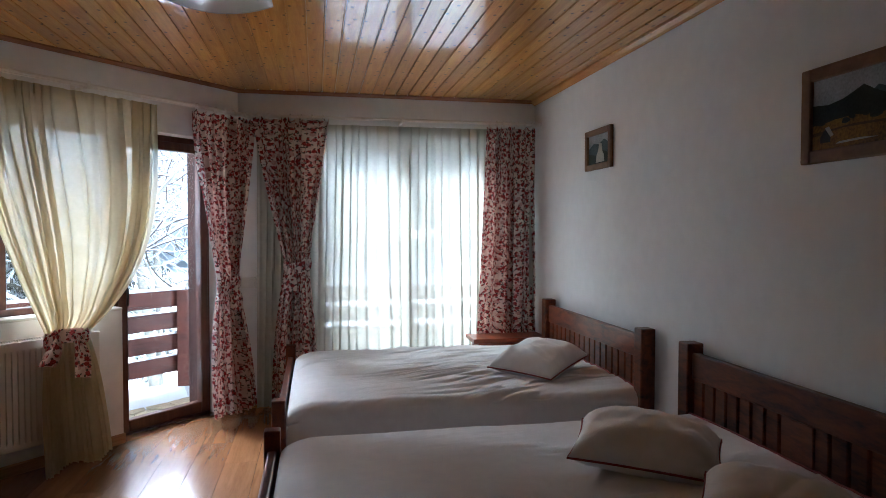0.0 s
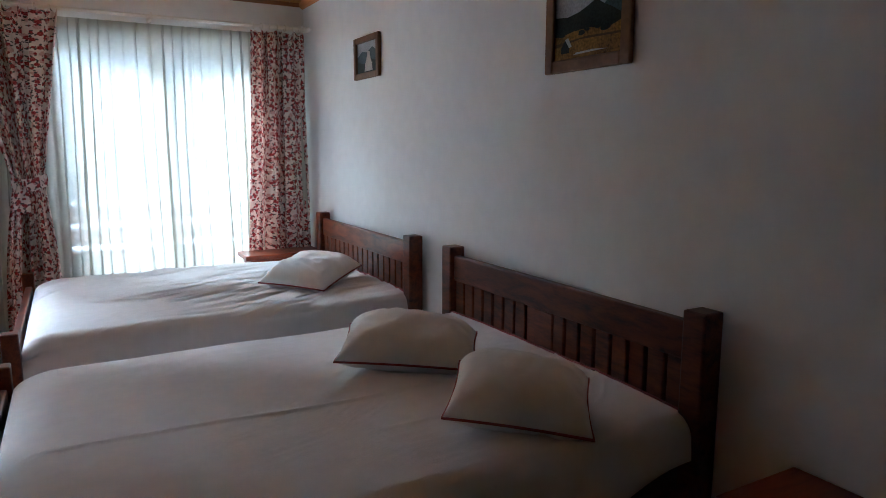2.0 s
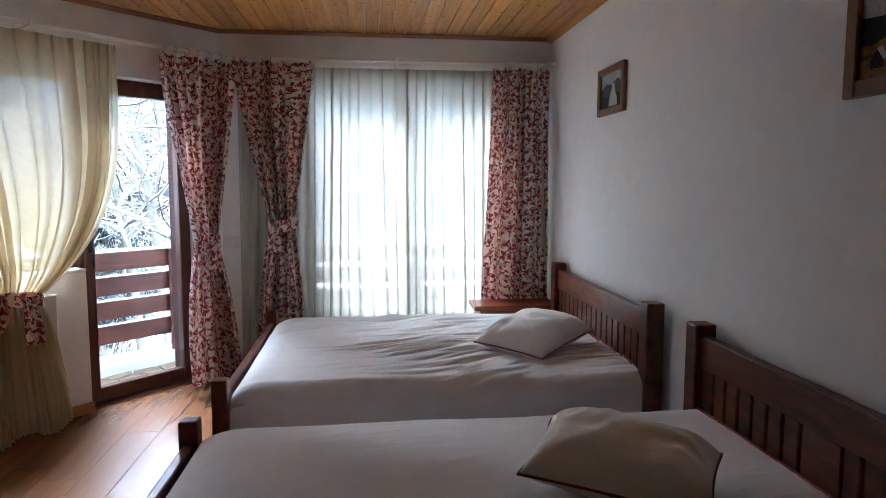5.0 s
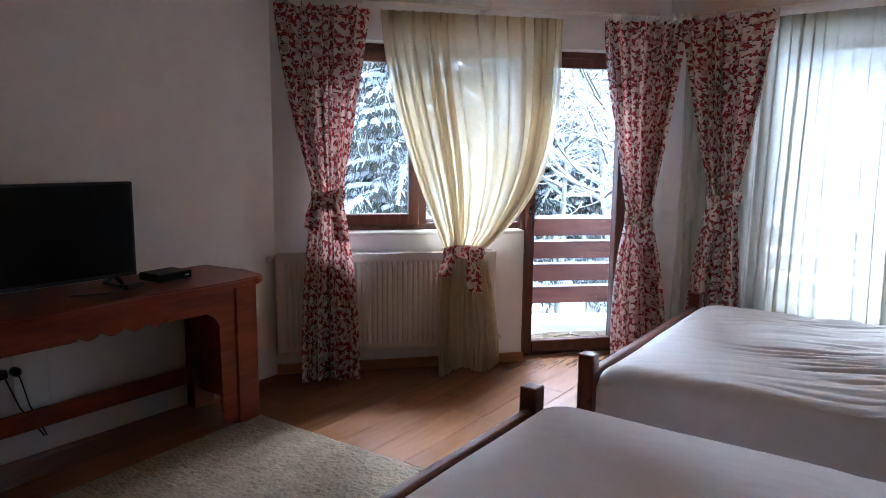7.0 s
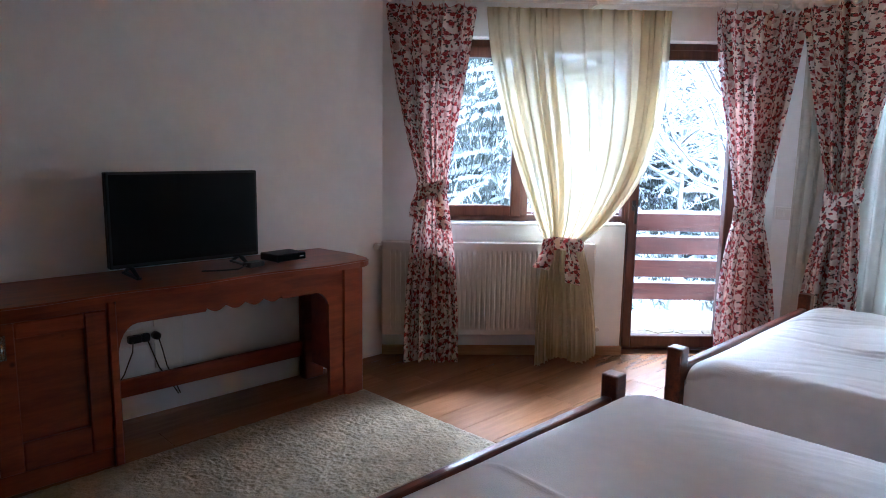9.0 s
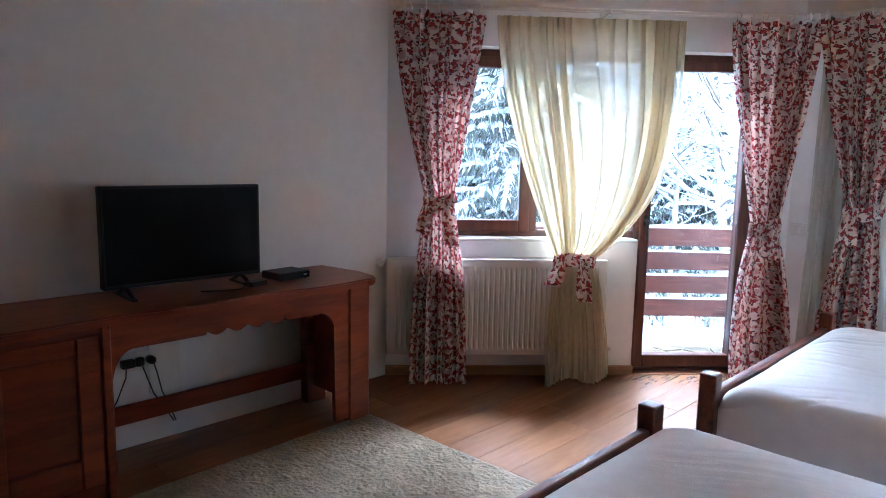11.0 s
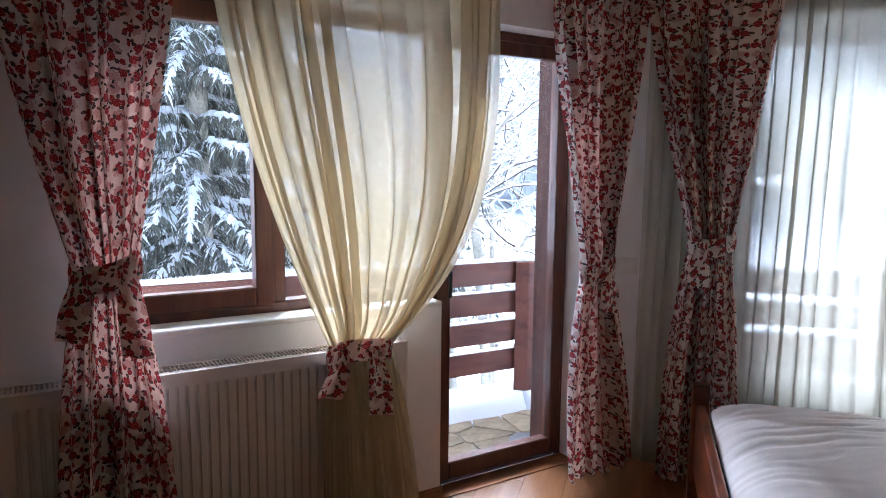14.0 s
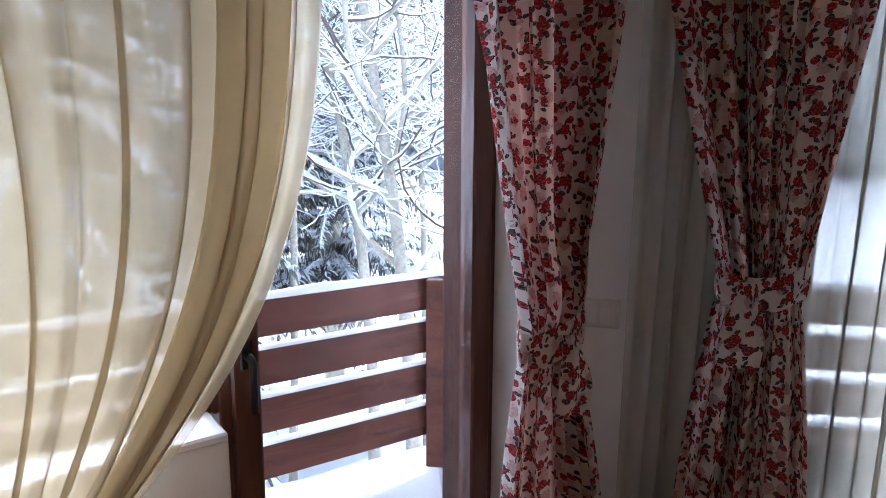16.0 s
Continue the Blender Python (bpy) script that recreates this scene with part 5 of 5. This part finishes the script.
def spruce(m, height, seed):
    """A snow-laden spruce: trunk, drooping boughs of hanging fronds, snow on boughs and fronds."""
    rnd = random.Random(seed)
    base = thing("spruce_tree", m, "tall dark spruce laden with snow", "tree", "spruces")
    part("trunk", tube(B(), [(0, 0, -0.3), (0.03, 0, height * 0.5), (0, 0.02, height)], [0.20, 0.12, 0.01], 8), M_BARK, base)
    nv, nf, sv, sf = [], [], [], []

    def blade(v, f, p, e, ln, drop, w, up):
        i = len(v)
        tx, ty = -e[1] * w, e[0] * w
        mx, my, mz = p[0] + e[0] * ln * 0.55, p[1] + e[1] * ln * 0.55, p[2] - drop * 0.30 + up
        v += [(p[0], p[1], p[2] + up * 0.6), (mx + tx, my + ty, mz), (p[0] + e[0] * ln, p[1] + e[1] * ln, p[2] - drop + up * 0.4), (mx - tx, my - ty, mz - w * 0.5)]
        f.append((i, i + 1, i + 2, i + 3))

    z = 2.0
    while z < height - 0.3:
        reach = min(2.6, (1 - z / height) ** 0.8 * height * 0.24 + 0.15)
        for k in range(rnd.randint(10, 12)):
            a = rnd.uniform(0, 6.28)
            L = reach * rnd.uniform(0.65, 1.12)
            dx, dy = math.cos(a), math.sin(a)
            zz = z + rnd.uniform(-0.15, 0.15)
            steps = max(6, int(L / 0.13))
            drop = rnd.uniform(0.22, 0.5)
            laden = rnd.uniform(0.35, 1.0)
            ridge = []
            for s_ in range(1, steps + 1):
                f = s_ / steps
                p = (dx * L * f, dy * L * f, zz - drop * L * f * f + 0.10 * L * f)
                ridge.append(p)
                wid = 0.42 * (1 - f * 0.55) * min(1, L)
                for side in (-1, 1):
                    for q in range(7):
                        aa = a + side * rnd.uniform(0.35, 1.5)
                        e = (math.cos(aa), math.sin(aa))
                        ln = wid * rnd.uniform(0.35, 1.0)
                        dn = ln * rnd.uniform(0.35, 1.4)
                        blade(nv, nf, p, e, ln, dn, rnd.uniform(0.007, 0.014), 0.0)
                        if rnd.random() < 0.48 * laden:
                            blade(sv, sf, p, e, ln * rnd.uniform(0.5, 0.95), dn * rnd.uniform(0.4, 0.8), rnd.uniform(0.010, 0.026), 0.022)
            for s_ in range(len(ridge) - 1):
                if rnd.random() < 0.35 + 0.6 * laden:
                    (x0, y0, z0), (x1, y1, z1) = ridge[s_], ridge[s_ + 1]
                    w = rnd.uniform(0.03, 0.085) * (1 - 0.6 * s_ / len(ridge))
                    i = len(sv)
                    h0, h1 = rnd.uniform(0.02, 0.06), rnd.uniform(0.02, 0.06)
                    sv += [(x0 - dy * w, y0 + dx * w, z0 - 0.02), (x0, y0, z0 + h0), (x0 + dy * w, y0 - dx * w, z0 - 0.02), (x1 - dy * w, y1 + dx * w, z1 - 0.03), (x1, y1, z1 + h1), (x1 + dy * w, y1 - dx * w, z1 - 0.03)]
                    sf += [(i, i + 3, i + 4, i + 1), (i + 1, i + 4, i + 5, i + 2)]
        z += rnd.uniform(0.26, 0.38)
    part("needles", raw("needles", nv, nf, M_NEEDLE), M_NEEDLE, base, "dark hanging needle sprays")
    part("snow", raw("snow", sv, sf, M_SNOW), M_SNOW, base, "snow lying on the boughs")
    return base


def bare_tree(m, seed, height, rad, lean=0.1, depth=4, kids0=6, label="bare grey-barked tree with snow along its branches"):
    """A leafless tree: trunk, limbs that curve upwards, twigs, and a ridge of snow on all that is not upright."""
    rnd = random.Random(seed)
    base = thing("bare_tree", m, label, "tree", "bare trees")
    bt, bs, bw = B(), B(), B()

    def grow(p, d, length, r, level):
        n = (10, 12, 9, 7, 5)[level]
        curl = Vector((rnd.uniform(-1, 1), rnd.uniform(-1, 1), rnd.uniform(-0.1, 0.9))) * (0.03, 0.12, 0.19, 0.24, 0.26)[level]
        pts, rs = [Vector(p)], [r]
        for k in range(n):
            d = (d + curl + Vector((rnd.uniform(-1, 1), rnd.uniform(-1, 1), rnd.uniform(-1, 1))) * (0.04, 0.13, 0.22, 0.28, 0.30)[level]).normalized()
            pts.append(pts[-1] + d * length / n)
            rs.append(r * (1 - 0.5 * (k + 1) / n))
        tube(bt if level < 2 else bw, pts, rs, (9, 7, 5, 4, 3)[level], caps=False)
        if level >= 1:
            up = [q + Vector((0, 0, rr * 0.8 + 0.003)) for q, rr in zip(pts, rs)]
            run = []
            for k, q in enumerate(up):
                e = pts[min(k + 1, n)] - pts[max(k - 1, 0)]
                if abs(e.normalized().z) < 0.86 and rnd.random() < 0.94:
                    run.append((q, min(0.028, rs[k] * 0.8 + 0.0045) * rnd.uniform(0.75, 1.25)))
                else:
                    if len(run) > 1:
                        tube(bs, [a for a, _ in run], [b for _, b in run], 5, caps=False)
                    run = []
            if len(run) > 1:
                tube(bs, [a for a, _ in run], [b for _, b in run], 5, caps=False)
        if level >= depth:
            return
        count = kids0 if level == 0 else rnd.randint(5, 7) if level == 1 else rnd.randint(3, 5) if level == 2 else rnd.randint(2, 4)
        for k in range(count):
            f = rnd.uniform(0.55, 0.98) if level == 0 else rnd.uniform(0.2, 0.97)
            i = min(n - 1, int(f * n))
            q = pts[i].lerp(pts[i + 1], f * n - i)
            a = 6.28 * k / count + rnd.uniform(-0.5, 0.5)
            side = Vector((math.cos(a), math.sin(a), rnd.uniform(-0.15, 0.45)))
            nd = (d * rnd.uniform(0.1, 0.6) + side).normalized()
            grow(q, nd, length * (rnd.uniform(0.35, 0.55) if level == 0 else rnd.uniform(0.45, 0.7)), rs[i] * rnd.uniform(0.45, 0.65), level + 1)

    grow((0, 0, -0.2), Vector((lean, 0.03, 1)).normalized(), height, rad, 0)
    part("trunk", bt, M_BARK, base)
    part("twigs", bw, M_TWIG, base)
    part("snow", bs, M_SNOW, base, "snow lying along the branches")
    return base


def on_ground(x, y, rz=0):
    return pose(x, y, ground_h(x, y) - 0.1, 0, 0, rz)


s0 = spruce(on_ground(-5.0, 9.0), 12.0, 1)
for x, y, rz in ((-7.6, 8.2, 80), (-7.4, 12.2, 150), (-6.2, 14.0, 210), (-4.3, 14.6, 30), (-10.5, 10.5, 300)):
    copy_thing(s0, on_ground(x, y, rz))
bare_tree(on_ground(-1.30, 9.0), 3, 6.4, 0.085, 0.02, 4, 9)
bare_tree(on_ground(-2.05, 9.9, 40), 8, 7.4, 0.075, 0.03, 4, 9)
bare_tree(on_ground(-2.0, 12.2, 10), 12, 7.0, 0.06, 0.04, 4, 9)
bare_tree(on_ground(-3.4, 10.8, 290), 14, 6.4, 0.06, 0.02, 4, 9)
bare_tree(on_ground(-0.6, 13.0, 160), 15, 6.0, 0.05, 0.05, 3, 9)
bare_tree(on_ground(1.3, 12.5, 100), 5, 6.6, 0.08, 0.06, 3, 7)


def woods():
    """A far belt of snowy conifers on the hillside; their pale grey stands in for haze."""
    rnd = random.Random(31)
    v, f = [], []
    # dense and tall enough to cover the bright sky behind the wide window
    for k in range(620):
        a = rnd.uniform(0.15, 2.6)
        d = rnd.uniform(34, 95)
        x, y = d * math.cos(a) - 1, d * math.sin(a) + 5
        z, hgt, r = ground_h(x, y) - 0.5, rnd.uniform(9, 16), rnd.uniform(1.5, 2.6)
        for t in range(7):
            z0, z1, rr = z + hgt * (0.10 + 0.12 * t), z + hgt * (0.34 + 0.11 * t), r * (1 - t / 7.5)
            i = len(v)
            m = 9
            for q in range(m):
                b = 6.2832 * q / m + t
                w = rr * (1.15 if q % 2 else 0.7) * rnd.uniform(0.8, 1.15)
                v.append((x + w * math.cos(b), y + w * math.sin(b), z0 - 0.3 * (q % 2)))
            v.append((x, y, z1))
            f += [(i + q, i + (q + 1) % m, i + m) for q in range(m)]
    ob = new("far_woods", raw("far_woods", v, f, M_HAZED))
    tagged(ob, "distant snowy conifer wood on the hillside, haze put into its grey", "woods", "", "stuff")


# pale grey that puts the haze over the snowy trees into their colour
M_HAZED = mat("hazed_conifers", (0.36, 0.37, 0.38), 0.9, var=0.3, scale=0.5)
woods()

# ---- pieces: floor planks and balcony flagstones, last ----
FLOOR_A = 90.0
floor = tagged(new("floor"), "orange-brown oak laminate floor of long planks", "floor", "", "structure")
part("subfloor", prism(B(), [(XR, YS), (XR, YN), (PC.x, YN), (PA.x, PA.y), (XL, YS)], -0.06, -0.012), M_LAM, floor)
PW, PL = 0.192, 1.28
me = mesh(box(B(), -PL / 2 + 0.0006, PL / 2 - 0.0006, -PW / 2 + 0.0006, PW / 2 - 0.0006, -0.011, 0.0, 0.0012), "plank", M_LAM)
fm = Matrix.Rotation(radians(FLOOR_A), 4, "Z")
room = [Vector((XR, YS)), Vector((XR, YN)), Vector((PC.x, YN)), Vector((PA.x, PA.y)), Vector((XL, YS))]


def inside(p, grow):
    n = len(room)
    for i in range(n):
        a, b = room[i], room[(i + 1) % n]
        e = (b - a).normalized()
        if (p - a).dot(Vector((e.y, -e.x))) > grow:
            return False
    return True


def clip(poly, p, nrm_):
    """The part of a flat outline that lies behind the line through p with the outward normal nrm_."""
    res = []
    for k in range(len(poly)):
        a, b = poly[k], poly[(k + 1) % len(poly)]
        da, db = (a - p).dot(nrm_), (b - p).dot(nrm_)
        if da <= 0:
            res.append(a)
        if da * db < 0:
            res.append(a.lerp(b, da / (da - db)))
    return res


rnd = random.Random(21)
hx, hy = PL / 2 - 0.0006, PW / 2 - 0.0006
for j in range(-30, 40):
    shift = rnd.uniform(0, PL)
    for i in range(-7, 8):
        c = (fm @ Vector((i * PL + shift, j * PW, 0))).to_2d()
        full = [(fm @ Vector((x, y, 0))).to_2d() + c for x, y in ((-hx, -hy), (hx, -hy), (hx, hy), (-hx, hy))]
        if all(inside(p, 0.008) for p in full):
            o = part("plank", me, M_LAM, floor)
        else:
            poly = full
            for k in range(len(room)):
                a, b = room[k], room[(k + 1) % len(room)]
                e = (b - a).normalized()
                out_n = Vector((e.y, -e.x))
                out_n = out_n if (Vector((0.4, 1.5)) - a).dot(out_n) < 0 else -out_n
                grow = 0.118 if k == 2 else 0.008
                poly = clip(poly, a + out_n * grow, out_n) if len(poly) > 2 else []
            if len(poly) < 3 or max((p - q).length for p in poly for q in poly) < 0.03:
                continue
            back = fm.inverted()
            o = part("plank", prism(B(), [(back @ (p - c).to_3d()).to_2d()[:] for p in poly], -0.011, 0.0), M_LAM, floor)
        o.matrix_local = Matrix.Translation((c.x, c.y, 0)) @ fm

pav = tagged(new("pavement"), "irregular beige flagstones in grey mortar on the balcony", "pavement", "", "structure")
rnd = random.Random(5)
sites = []
while len(sites) < 300:
    s_, t_ = rnd.uniform(0.2, 4.6), rnd.uniform(0.30, 1.5)
    q = W1 @ Vector((s_, t_, 0))
    if all((q - o).length > 0.125 for o in sites):
        sites.append(q)
    elif rnd.random() < 0.004:
        break
for q in sites:
    poly = [Vector((q.x + 0.20 * math.cos(a), q.y + 0.20 * math.sin(a), 0)) for a in (6.2832 * k / 10 for k in range(10))]
    for o in sites:
        if o is q or (o - q).length > 0.45:
            continue
        mid, d = (o + q) / 2, (o - q).normalized()
        mid = mid - d * 0.007
        outp = []
        for k in range(len(poly)):
            a, b = poly[k], poly[(k + 1) % len(poly)]
            da, db = (a - mid).dot(d), (b - mid).dot(d)
            if da <= 0:
                outp.append(a)
            if da * db < 0:
                outp.append(a.lerp(b, da / (da - db)))
        poly = outp
        if len(poly) < 3:
            break
    for a, b in ((RL, RC), (RC, RR)):
        e = (b - a).normalized()
        out_n = Vector((-e.y, e.x, 0))
        poly = clip(poly, a - out_n * 0.03, out_n) if len(poly) > 2 else []
    free = all((W1.inverted() @ p).y > TH + 0.01 if p.x < -0.2 else p.y > YN + TH + 0.01 for p in poly)
    if len(poly) >= 3 and free and q.x < XR + 1.0:
        bm = B()
        prism(bm, [(p.x - q.x, p.y - q.y) for p in poly], -0.02, 0.010 + rnd.uniform(-0.003, 0.003))
        o = part("flagstone", bm, M_STONE, pav)
        o.location = (q.x, q.y, -0.045)
